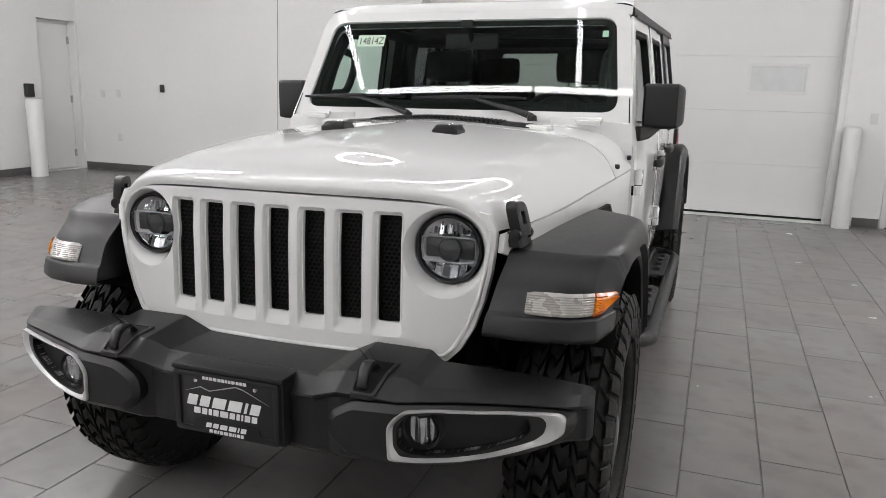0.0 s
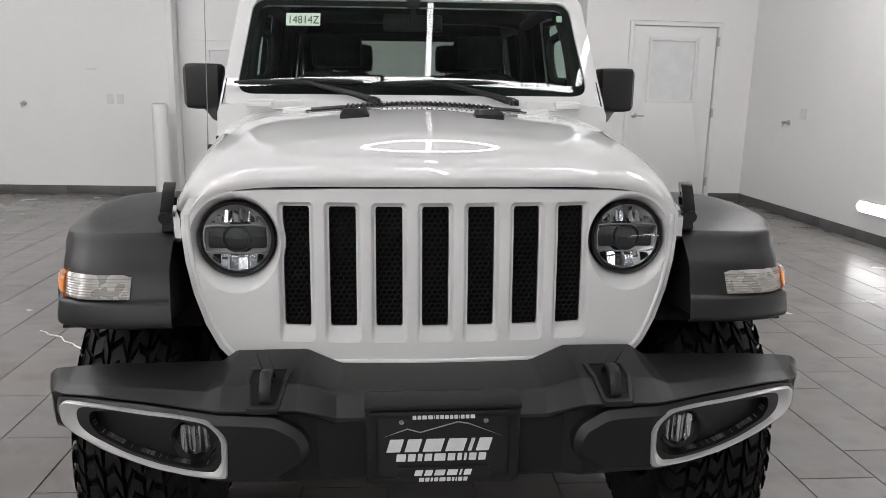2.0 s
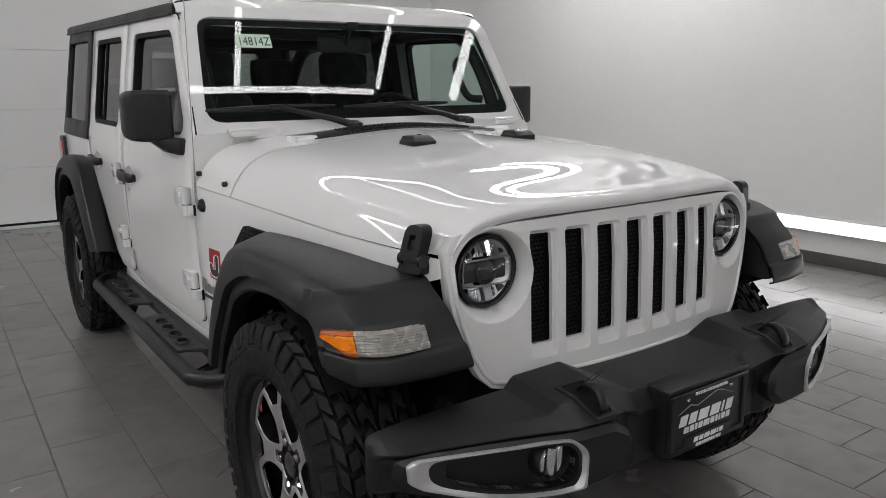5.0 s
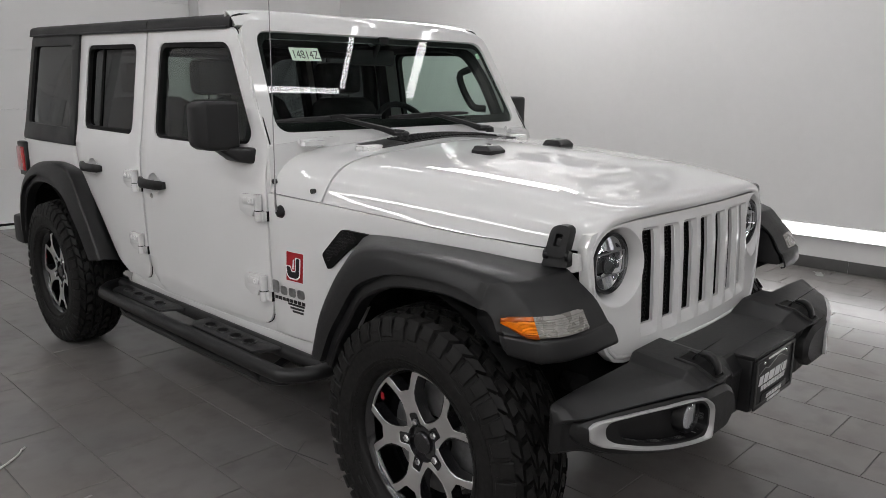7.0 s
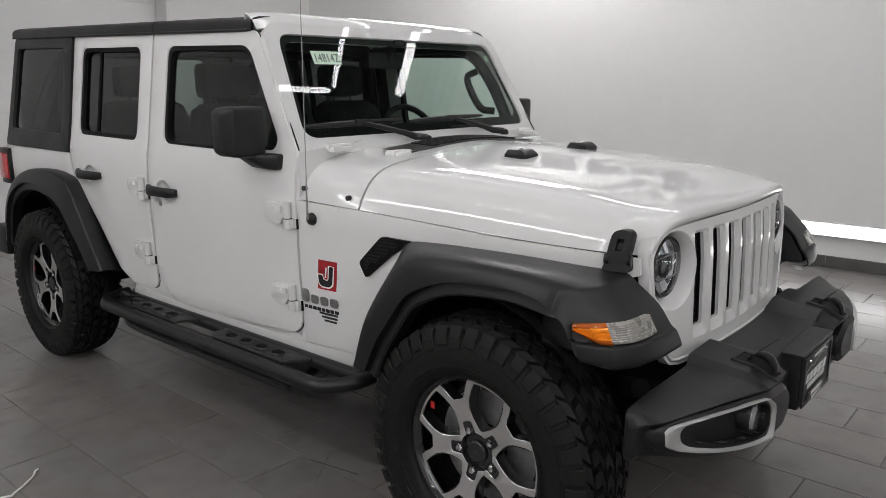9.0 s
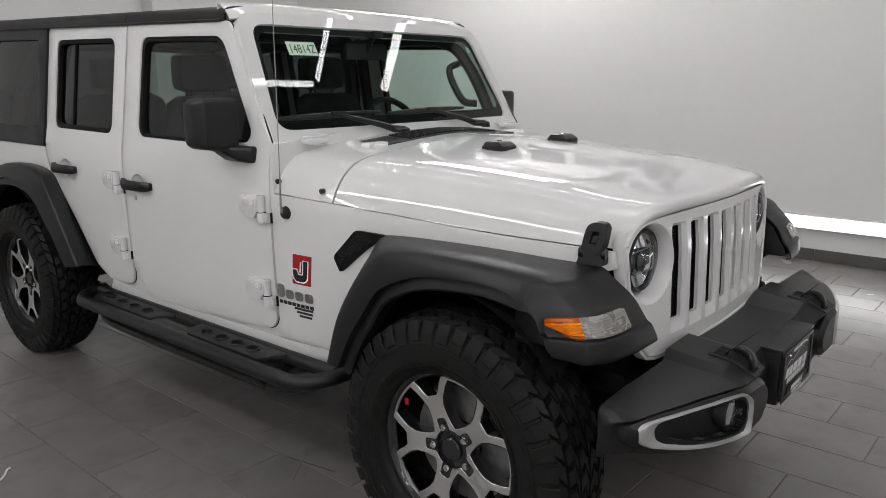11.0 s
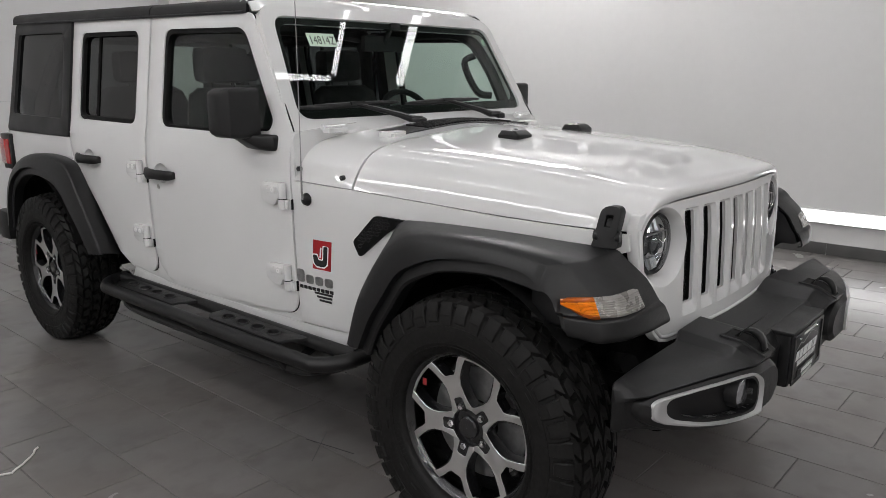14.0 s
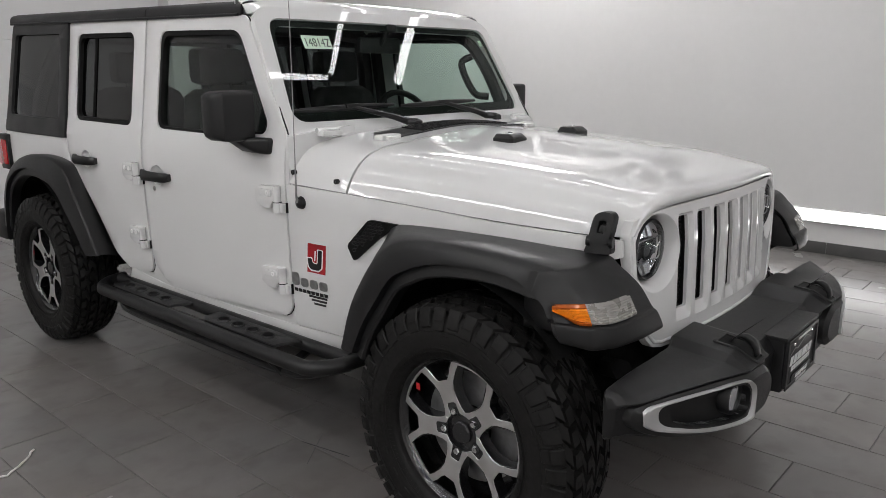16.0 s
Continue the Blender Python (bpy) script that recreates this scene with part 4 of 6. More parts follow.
def bumper_row(x):
    bx = [r[0] for r in BEAM]

    def at(i, j):
        return lerp(abs(x), bx, [r[i][j] for r in BEAM])
    foot = lerp(abs(x), bx, [r[4] for r in BEAM])
    p0, p1, p2 = [np.array((at(i, 0), at(i, 1))) for i in (1, 2, 3)]
    deep = ease((abs(x) - .222) / .05) * ease((.862 - abs(x)) / .03)
    p3 = p2 + np.array((.004 + .020 * deep, -.008))
    k = [p0 + np.array((0, -.03)), p0, p1, p2, p3, np.array((p3[0] + .006, foot + .012)), np.array((min(p3[0] + .05, p0[0] - .002), foot)), np.array((p0[0], foot + .01))]
    out = [k[0]]
    for i in range(1, 7):
        for j in (i - 1, i + 1):
            u = k[j] - k[i]
            n = np.linalg.norm(u)
            out.append(k[i] + u / n * min(.0055, n * .35))
    return [(x, *p) for p in out + [k[7]]]


xs = [0, .1, .2, .218, .226, .26, .294, .302, .35, .40, .451, .459, .484, .492, .52, .56, .60, .64, .68, .72, .75, .785, .806, .812, .824, .838, .843, .848, .853, .857, .861, .865]
xs = [-x for x in reversed(xs[1:])] + xs
bm = bmesh.new()
vs = sheet(bm, [bumper_row(x) for x in xs], close_v=True)
bm.faces.new(vs[0]), bm.faces.new(vs[-1][::-1])
bumper = even(part("front_bumper", bm, PLASTIC, suv, "black plastic front bumper with silver fog lamp bezels", sharp=16))


def fy(x):
    return lerp(abs(x), [0, .28, .45, .52, .60, .72, .814, .87], [-.712, -.712, -.712, -.694, -.668, -.620, -.573, -.538])


def around(poly, n=96, c=(.60, .62), squash=.35):
    """The outline as n points at even turns about its middle, so that outlines can be joined."""
    pts = [((u - c[0]) * squash, v - c[1]) for u, v in poly]
    out = []
    for k in range(n):
        a = 2 * math.pi * k / n
        d = (math.cos(a), math.sin(a))
        best = .05
        for (x0, y0), (x1, y1) in zip(pts, pts[1:] + pts[:1]):
            ex, ey = x1 - x0, y1 - y0
            det = ex * d[1] - ey * d[0]
            if abs(det) > 1e-12:
                t = (x0 * ey - y0 * ex) / -det
                q = (x0 * d[1] - y0 * d[0]) / -det
                if t > 0 and -1e-9 <= q <= 1 + 1e-9:
                    best = t
        out.append((c[0] + best * d[0] / squash, c[1] + best * d[1]))
    return out


for s in (-1, 1):
    def on_pod(off, s=s):
        return lambda u, v, d: (s * u, fy(u) + off + d, v)
    pod = rounded([(.340, .678), (.290, .648), (.274, .620), (.274, .580), (.330, .537), (.425, .537), (.604, .546), (.736, .571), (.807, .601), (.837, .632), (.828, .670), (.760, .684), (.59, .692), (.448, .686)], [.02, .012, .015, .02, .02, .1, .1, .1, .03, .02, .012, .05, .1, .1], 4)
    hole = rounded([(.458, .590), (.458, .640), (.480, .664), (.532, .671), (.691, .668), (.738, .663), (.744, .634), (.724, .613), (.653, .588), (.576, .575), (.504, .570), (.473, .577)], .012, 4)
    bo = rounded([(.438, .556), (.435, .634), (.446, .654), (.474, .677), (.531, .683), (.724, .680), (.800, .673), (.816, .661), (.813, .624), (.790, .607), (.687, .577), (.603, .562), (.505, .555)], [.006, .02, .01, .01, .03, .1, .008, .008, .008, .02, .1, .1, .1], 4)
    ring_o, ring_i = around(bo, 140), around(hole, 140)
    pod_in = offset_poly(pod, -.017)
    b = slab(pod_in, [around(hole, 60)], on_pod(0), .03, step=.03)
    sheet(b, [[on_pod(0)(u, v, d) for u, v in q] for q, d in ((pod_in, -.0002), (offset_poly(pod, -.001), .013), (pod, .016), (pod, .045))], close_v=True)
    p = even(part("fog_lamp_pod", b, PLASTIC, suv, "black faceted bumper pod", sharp=20))
    b = bmesh.new()
    mid = [(o[0] * .72 + i[0] * .28, o[1] * .72 + i[1] * .28) for o, i in zip(ring_o, ring_i)]
    sheet(b, [[on_pod(0)(u, v, d) for u, v in q] for q, d in ((ring_o, .004), (ring_o, -.005), ([(o[0] * .94 + i[0] * .06, o[1] * .94 + i[1] * .06) for o, i in zip(ring_o, ring_i)], -.0085), (mid, -.008), (ring_i, .012), (ring_i, .03))], close_v=True)
    part("fog_lamp_bezel", b, SILVER, p, "satin silver fog lamp bezel", sharp=35)
    part("recess", slab(hole, [], on_pod(.042), .01, step=.05), GASKET, p)
    h2 = bmesh.new()
    for i in range(20):
        for j in range(9):
            x, z = .560 + i * .0105 + (j % 2) * .0052, .586 + j * .0092
            if x < .735 and z < .661 and z > .592 + max(0, x - .58) * .28:
                ring = [(s * (x + .0058 * math.sin(a)), fy(x) + .036, z + .0054 * math.cos(a)) for a in np.linspace(0, 2 * math.pi, 6, endpoint=False)]
                tube(h2, ring + ring[:1], .0015, 4, cap=False)
    part("mesh", h2, PLASTIC, p, "black honeycomb mesh")
    c = (s * .508, fy(.508) + .012, .628)
    fl = part("fog_lamp", lathe(bmesh.new(), [(.05, .001), (.05, .047), (.004, .048), (-.002, .045), (.012, .040)], c, "y", 36), SATIN, suv, "round fog lamp")
    b = bmesh.new()
    for k, (x0, x1) in enumerate(((-.038, -.015), (-.013, .011), (.013, .038))):
        rows = []
        for z in np.linspace(-.034, .030, 6):
            lim = math.sqrt(max(0, .039 ** 2 - z * z))
            rows.append([(c[0] + max(-lim, min(lim, x)), c[1] + .016 - .012 * math.cos((x - (x0 + x1) / 2) * 130) - .006 * (k % 2) - .10 * z, c[2] + z) for x in np.linspace(x0, x1, 5)])
        sheet(b, rows)
    part("reflector", b, CHROME, fl, "bright chrome reflector")
    part("lens", lathe(bmesh.new(), [(.008, .042), (-.002, .036), (-.008, .02), (-.010, .001)], c, "y", 28), LAMPGLASS, fl, "clear lens")

    # tow hook in its pocket on the raised part of the beam
    def on_hump(lift, s=s):
        return lambda u, v, d: (s * u, -.704 + v, .6925 + min(v, .062) * .56 + max(0, v - .062) * .11 + lift - d)
    part("hook_pocket", slab(rounded([(.334, .002), (.398, .002), (.408, .062), (.412, .128), (.318, .128), (.324, .062)], .008, 3), [rounded([(.342, .008), (.390, .008), (.399, .062), (.401, .118), (.329, .118), (.332, .062)], .006, 3)], on_hump(.0045), .012, step=.02, bev=.003), PLASTIC, bumper)
    part("pocket_floor", slab(rounded([(.340, .006), (.392, .006), (.401, .062), (.404, .120), (.327, .120), (.330, .062)], .004, 2), [], on_hump(.0015), .004, step=.02), GASKET, bumper, "dark pocket")
    hook = bmesh.new()
    rows = []
    for y, z, t in ((-.612, .722, .010), (-.617, .741, .011), (-.630, .753, .012), (-.652, .755, .013), (-.671, .746, .013), (-.684, .727, .012), (-.689, .704, .012)):
        rows.append([(s * (.362 + dx), y + dy * t, z + dz * t) for dx, dy, dz in ((-.012, -.5, .5), (.012, -.5, .5), (.012, .5, -.5), (-.012, .5, -.5))])
    hv = sheet(hook, rows, close_v=True)
    hook.faces.new(hv[0]), hook.faces.new(hv[-1][::-1])
    bmesh.ops.bevel(hook, geom=[e for e in hook.edges if e.calc_length() > .0001], offset=.0025, segments=1, affect="EDGES")
    part("tow_hook", hook, SATIN, bumper, "black tow hook", sharp=50)

# plate bracket and dealer plate: plain shapes for the lettering
bm = boxes((-.160, .160, -.702, -.640, .525, .692), bev=.008)
box(bm, -.162, .162, -.709, -.630, .689, .703, bev=.005)
bracket = part("plate_bracket", bm, PLASTIC, bumper, "black plate bracket")
PY0 = -.7085


def on_plate(u, v, d):
    return (u, PY0 + d, v)


pl = part("dealer_plate", slab(rounded(rect(-.151, .151, .536, .688), .008, 3), [], on_plate, .006, step=0, bev=.0015), BLACKDECAL, suv, "glossy black dealer plate with white shapes")
part("plate_frame", slab(rounded(rect(-.152, .152, .530, .689), .008, 3), [rounded([(-.136, .545), (-.098, .545), (-.094, .567), (.094, .567), (.098, .545), (.136, .545), (.136, .677), (-.136, .677)], .005, 2)], lambda u, v, d: (u, PY0 - .004 + d, v), .0035, step=0, bev=.0012), SATIN, pl, "black plastic plate frame")


def plate_bar(x0, x1, z0, z1, slant, lift=.0):
    sl = slant * (z1 - z0)
    part("bar", slab(rounded([(x0, z0), (x1, z0), (x1 + sl, z1), (x0 + sl, z1)], .0012, 2), [], lambda u, v, d: (u, PY0 - .0012 - lift + d, v), .001, step=0), WHITEDECAL, pl)


def word(x0, widths, z0, z1, slant, lift=.0, gap=.24):
    """A word as plain bold bars, one for each of its letters; widths: how long the word is and each letter's share."""
    length, shares = widths
    k = length / sum(shares)
    for q in shares:
        plate_bar(x0, x0 + k * (q - gap), z0, z1, slant, lift)
        x0 += k * q


word(-.118, (.220, (1, 1, 1.25, 1.25, .45, .95)), .600, .628, .30)
word(-.098, (.190, (1.2, 1, .7, 1, 1.4, 1, .7, .5, 1, 1)), .579, .595, .12)
word(-.061, (.122, (1, 1, 1.25, 1.25, .45, .95)), .548, .5605, .30, .004)
word(-.051, (.103, (1.2, 1, .7, 1, 1.4, 1, .7, .5, 1, 1)), .5345, .543, .12, .004)
word(-.064, (.130, (1, 1, 1.2, 1.2, .4, .9, 1, 1, .9, 1, .35, 1, 1, 1.2)), .6735, .6815, 0, .004)
mt = [(-.122, .634), (-.075, .652), (-.048, .644), (.029, .666), (.050, .662), (.123, .631), (.052, .6592), (.029, .6633), (-.048, .6418), (-.075, .6495)]
part("mountain_line", slab(mt, [], lambda u, v, d: (u, PY0 - .0012 + d, v), .001, step=0), SILVER, pl)
for x in (-.0865, .0865):
    part("screw", lathe(bmesh.new(), [(0, .001), (-.003, .001), (-.003, .005), (0, .0065), (.004, .0065)], (x, PY0 - .001, .667), "y", 12), CHROME, pl, "chrome screw")


# doors
def door(name, s, outline, hole, glass_mat, handle_y, hinge_ys, hinge_zs, label, split=None):
    hz = 1.045 if handle_y < 2 else 1.066
    ring = [(handle_y + .005 + .058 * math.cos(a), hz + .002 + .043 * math.sin(a)) for a in np.linspace(0, 2 * math.pi, 28, endpoint=False)]
    d = part("door", slab(outline, [hole, ring], on_side(s, .004), .020, step=.08, bev=.0025), PAINT, suv, label, sharp=30)
    # thin black strip paints the shade of the gap round the door
    part("door_gap_line", slab(offset_poly(outline, .0035), [offset_poly(outline, -.004)], on_side(s, -.0045), .004, step=.1), GASKET, d, "black strip standing in for the shaded door gap")
    cu, cv = sum(p[0] for p in hole) / len(hole), sum(p[1] for p in hole) / len(hole)

    def grown(k):
        return [(cu + (u - cu) * (1 + k / abs(max(q[0] for q in hole) - cu)), cv + (v - cv) * (1 + k / abs(max(q[1] for q in hole) - cv))) for u, v in hole]
    part("window_seal", slab(grown(.001), [grown(-.019)], on_side(s, -.003), .030, step=.1, bev=.003), GASKET, d, "black window seal")
    part("window", slab(grown(-.015), [], on_side(s, -.020), .0, step=.1), glass_mat, d, "tinted door window")
    if split:
        part("divider_bar", slab(rect(split, split + .012, 1.262, 1.66), [], on_side(s, -.012), .02, step=.1, bev=.002), GASKET, d, "black window divider")
    # handle with its dished recess
    b = bmesh.new()
    rows = []
    for yy, t, r in ((-.110, .006, .016), (-.098, .020, .021), (-.07, .030, .022), (0, .035, .022), (.05, .034, .024), (.088, .028, .027), (.110, .008, .022)):
        x = side_x(handle_y + yy, hz) + .004 + t
        rows.append([(s * (x + .011 * math.cos(a)), handle_y + yy, hz + r * math.sin(a)) for a in np.linspace(0, 2 * math.pi, 10, endpoint=False)])
    vs = sheet(b, rows, close_v=True)
    b.faces.new(vs[0]), b.faces.new(vs[-1][::-1])
    for yy in (-.090, .088):
        x = side_x(handle_y + yy, hz)
        box(b, min(s * x, s * (x + .03)), max(s * x, s * (x + .03)), handle_y + yy - .010, handle_y + yy + .010, hz - .012, hz + .012, bev=.003)
    part("door_handle", b, SATIN, d, "black door handle")
    b = bmesh.new()
    rows = []
    for k, dep in ((1.0, -.001), (.93, .006), (.8, .014), (.5, .020), (.05, .022)):
        rows.append([on_side(s, .004)(handle_y + .005 + (u - handle_y - .005) * k, hz + .002 + (v - hz - .002) * k, dep) for u, v in ring])
    sheet(b, rows, close_v=True)
    part("handle_cup", b, PAINT, d, sharp=60)
    if handle_y < 2:
        x = side_x(handle_y, .985)
        part("key_lock", lathe(bmesh.new(), [(s * -.002, .012), (s * .006, .011), (s * .008, .009), (s * .005, .001)], (s * x, handle_y + .04, .985), "x", 16), BRASS, d)
    for hy, hz2 in zip(hinge_ys, hinge_zs):
        x = side_x(hy, hz2)

        def leaf_at(lift):
            return lambda u, v, d: (s * (side_x(u, v) + lift - d), u, v)
        leaf_ = rounded([(hy + .006, hz2 - .012), (hy + .006, hz2 + .046), (hy + .118, hz2 + .040), (hy + .126, hz2 + .02), (hy + .126, hz2 - .02), (hy + .085, hz2 - .040), (hy + .045, hz2 - .040), (hy + .030, hz2 - .012)], .009, 3)
        h = part("hinge", slab(leaf_, [], leaf_at(.021), .024, step=0, bev=.006), PAINT, d, "white exposed door hinge")
        part("hinge_rib", slab(rounded([(hy + .030, hz2 + .004), (hy + .100, hz2 + .004), (hy + .100, hz2 + .030), (hy + .030, hz2 + .030)], .010, 3), [], leaf_at(.026), .008, step=0, bev=.004), PAINT, h)
        b = bmesh.new()
        for z0, z1, r in ((-.052, -.014, .0165), (-.013, .046, .0150)):
            tube(b, [(s * (x + .018), hy + .004, hz2 + z0), (s * (x + .018), hy + .004, hz2 + z1)], r, 16)
        box(b, *sorted((s * (x - .004), s * (x + .020))), hy - .030, hy + .006, hz2 - .050, hz2 - .016, bev=.004)
        part("knuckle", b, PAINT, h)
        part("hinge_gap", tube(bmesh.new(), [(s * (x + .018), hy + .004, hz2 - .0150), (s * (x + .018), hy + .004, hz2 - .0122)], .0168, 16), GASKET, h, "dark hinge parting line")
        # shade beside the knuckle, put in as a near-black strip
        part("hinge_shade", boxes((*sorted((s * (x - .003), s * (x + .006))), hy - .034, hy - .029, hz2 - .052, hz2 - .014), bev=0), GASKET, h, "dark strip painted as shade behind the hinge")
        for yy in (.052, .090):
            part("bolt", lathe(bmesh.new(), [(s * -.004, .0105), (s * .003, .0100), (s * .004, .006), (s * .001, .001)], (s * (x + .026), hy + yy, hz2 + .017), "x", 12), PAINT_IN, h)
    return d


FD = rounded([(.880, .578), (.880, 1.262), (1.158, 1.697), (1.900, 1.712), (1.900, .64), (1.79, .538), (1.40, .550)], [.075, .02, .03, .01, .05, .05, .01])
FWN = rounded([(1.005, 1.262), (.985, 1.30), (1.197, 1.644), (1.786, 1.660), (1.786, 1.25), (1.40, 1.246)], [.03, .03, .055, .055, .055, .01], 5)
RD = rounded([(1.914, .572), (1.914, 1.713), (2.690, 1.733), (2.690, 1.165), (2.66, 1.02), (2.56, .95), (2.42, .80), (2.27, .62), (2.16, .562)], [.06, .01, .01, .01, .02, .05, .05, .02, .01])
RWN = rounded([(2.012, 1.25), (2.012, 1.664), (2.600, 1.676), (2.600, 1.257)], .05, 5)
for s in (-1, 1):
    door("front", s, FD, FWN, SIDEGLASS, 1.775, (.905, .905), (1.036, .726), "white front door with a black handle")
    door("rear", s, RD, RWN, PRIVACY, 2.470, (1.945, 1.945), (1.045, .745), "white rear door with dark glass", split=2.43)
    # sill and quarter
    sill = [(.62, .552), (.85, .546), (1.40, .540), (1.80, .528), (2.05, .548), (2.15, .56), (2.2, .50), (1.8, .468), (.9, .475), (.66, .49)]
    part("sill", slab(sill, [], on_side(s, -.004), .03, step=.12, bev=.006), PAINT, suv)
    part("rocker", slab([(.875, .50), (.875, .74), (2.16, .74), (2.16, .50)], [], on_side(s, -.006), .02, step=.12), PAINT, suv)
    q = [(2.70, 1.158), (3.57, 1.158), (3.585, .68), (3.50, .62), (3.43, .80), (3.30, .92), (3.0, .985), (2.78, .985), (2.675, 1.03)]
    part("quarter_panel", slab(q, [], on_side(s, .004), .02, step=.08, bev=.004), PAINT, suv)
    pillar = rect(1.89, 1.925, .58, 1.70)
    part("pillar", slab(pillar, [], on_side(s, -.022), .05, step=.2), CABIN, suv)
    part("pillar", slab(rect(2.675, 2.72, 1.0, 1.70), [], on_side(s, -.022), .05, step=.2), CABIN, suv)

# windshield frame: laid on the raked plane
RK = Vector((0, .482, .876))
NM = Vector((0, -.876, .482))


def on_ws(off=0.0):
    def place(u, v, d):
        p = Vector((u, .868, 1.272)) + RK * v - NM * (d + off)
        p.y += .020 * (u / .7) ** 2
        return p
    return place


ws_out = rounded([(-.762, -.03), (-.700, .520), (.700, .520), (.762, -.03)], [.03, .075, .075, .03], 6)
ws_hole = rounded([(-.702, .036), (-.648, .474), (.648, .474), (.702, .036)], [.07, .06, .06, .07], 6)
frame_w = part("windshield_frame", slab(ws_out, [ws_hole], on_ws(), .062, step=.24, bev=.009, seg=2), PAINT, suv, "white windshield frame", sharp=35)
even(frame_w)
part("windshield", slab(ws_hole, [], on_ws(.010), .0, step=.05), WINDSHIELD, frame_w, "clear windshield", sharp=60)
frit_in = rounded([(-.672, .085), (-.626, .447), (.626, .447), (.672, .085)], [.06, .05, .05, .06], 6)
part("frit_band", slab(ws_hole, [frit_in], on_ws(.0135), .0, step=.06), GASKET, frame_w, "black frit border")
bm = bmesh.new()
rows = []
for x in np.linspace(-.704, .704, 29):
    e = (x / .7) ** 2
    dr = .012 * abs(x / .7) ** 8
    rows.append([(x, .868 + .482 * .505 + .045 * e, 1.272 + .876 * .505 - dr), (x, 1.128 + .045 * e, 1.738 - dr), (x, 1.150 + .045 * e, 1.757 - dr), (x, 1.178 + .035 * e, 1.770 - dr), (x, 1.215 + .02 * e, 1.775 - dr), (x, 1.215 + .02 * e, 1.70)])
sheet(bm, rows)
shell(bm, .006, (0, 1.4, 1.5))
part("header", bm, PAINT, frame_w, sharp=50)

# sticker with its hand-written number, tags
st = part("windshield_sticker", slab(rounded(rect(-.518, -.380, .350, .408), .003, 2), [], on_ws(.0085), .0008, step=.05), STICKER, suv, "pale green paper sticker with a dark number")
txt = bpy.data.curves.new("number", "FONT")
txt.body, txt.size, txt.extrude = "14814Z", .052, .0002
tob = bpy.data.objects.new("number", txt)
tm = bpy.data.meshes.new_from_object(tob)
bpy.data.objects.remove(tob)
for v in tm.vertices:
    v.co = on_ws(.0082)(-.512 + v.co.x * .78, .360 + v.co.y, -v.co.z)
tm.materials.append(BLACKDECAL)
num = new("number", tm)
num.parent = st
part("windshield_tag", slab(rect(.598, .622, .388, .418), [], on_ws(.0115), .0008, step=0), STICKER, frame_w, "small pale tag")
part("green_tag", boxes((.47, .545, 1.01, 1.05, 1.262, 1.268), bev=.001), GREENTAG, suv, "small bright green tag on the dash")
part("dash_paper", boxes((.17, .50, .99, 1.06, 1.255, 1.257), bev=0), STICKER, suv, "pale paper on the dash")

# wipers
for p in (-.165, .370):
    b = bmesh.new()
    pl0 = [on_ws(-.030)(u, v, 0) for u, v in ((p - .01, .0), (p - .07, .022), (p - .18, .052), (p - .27, .076))]
    tube(b, [(p + .01, .80, 1.284)] + pl0, [.014, .015, .012, .010, .008], 8)
    w_ = part("wiper", b, SATIN, suv, "black wiper arm and blade")
    lathe(b2 := bmesh.new(), [(0, .001), (0, .02), (.02, .018), (.026, .008), (.026, .001)], (p + .012, .80, 1.268), "z", 16)
    part("pivot", b2, SATIN, w_)
    b = bmesh.new()
    xa = p - .54
    tube(b, [on_ws(-.022)(u, .078 - .018 * math.cos((u - xa) / .46 * math.pi) * .2, 0) for u in np.linspace(xa, xa + .50, 10)], [.005, .009, .011, .012, .012, .012, .011, .010, .008, .005], 8)
    part("blade", b, SATIN, w_)
    c = on_ws(-.030)(p - .27, .078, 0)
    part("clip", boxes((c.x - .035, c.x + .035, c.y - .010, c.y + .008, c.z - .006, c.z + .010), bev=.004), SATIN, w_)


# mirrors
for s in (-1, 1):
    def sec(x, y0, y1, z0, z1, r):
        pts = rounded([(y0, z0), (y1, z0), (y1, z1), (y0, z1)], r, 4)
        x = x if x < .79 else .79 + (x - .79) * .89
        return [(s * x, y + .033, z) for y, z in pts]
    bm = bmesh.new()
    rows = [sec(.782, 1.03, 1.09, 1.262, 1.402, .012), sec(.784, 1.004, 1.095, 1.246, 1.412, .016), sec(.794, .990, 1.10, 1.240, 1.420, .018), sec(.90, .982, 1.10, 1.240, 1.421, .018), sec(.936, .990, 1.10, 1.244, 1.419, .018), sec(.956, 1.022, 1.10, 1.256, 1.408, .018), sec(.962, 1.045, 1.095, 1.270, 1.396, .014)]
    vs = sheet(bm, rows, close_v=True)
    bm.faces.new(vs[0]), bm.faces.new(vs[-1][::-1])
    mir = part("side_mirror", bm, PLASTIC, suv, "boxy black side mirror", sharp=40)
    part("mirror_glass", boxes((*sorted((s * .80, s * .930)), 1.1335, 1.136, 1.262, 1.402), bev=0), CHROME, mir, "mirror glass")
    b = bmesh.new()
    rows = []
    for x, y0, y1, z0, z1 in ((.752, .915, 1.005, 1.190, 1.250), (.79, .92, 1.03, 1.192, 1.252), (.82, .96, 1.06, 1.200, 1.250), (.85, 1.0, 1.075, 1.225, 1.252), (.87, 1.02, 1.08, 1.240, 1.256)):
        rows.append(sec(x, y0, y1, z0, z1, .018))
    vs = sheet(b, rows, close_v=True)
    b.faces.new(vs[0]), b.faces.new(vs[-1][::-1])
    part("mirror_arm", b, SATIN, mir)

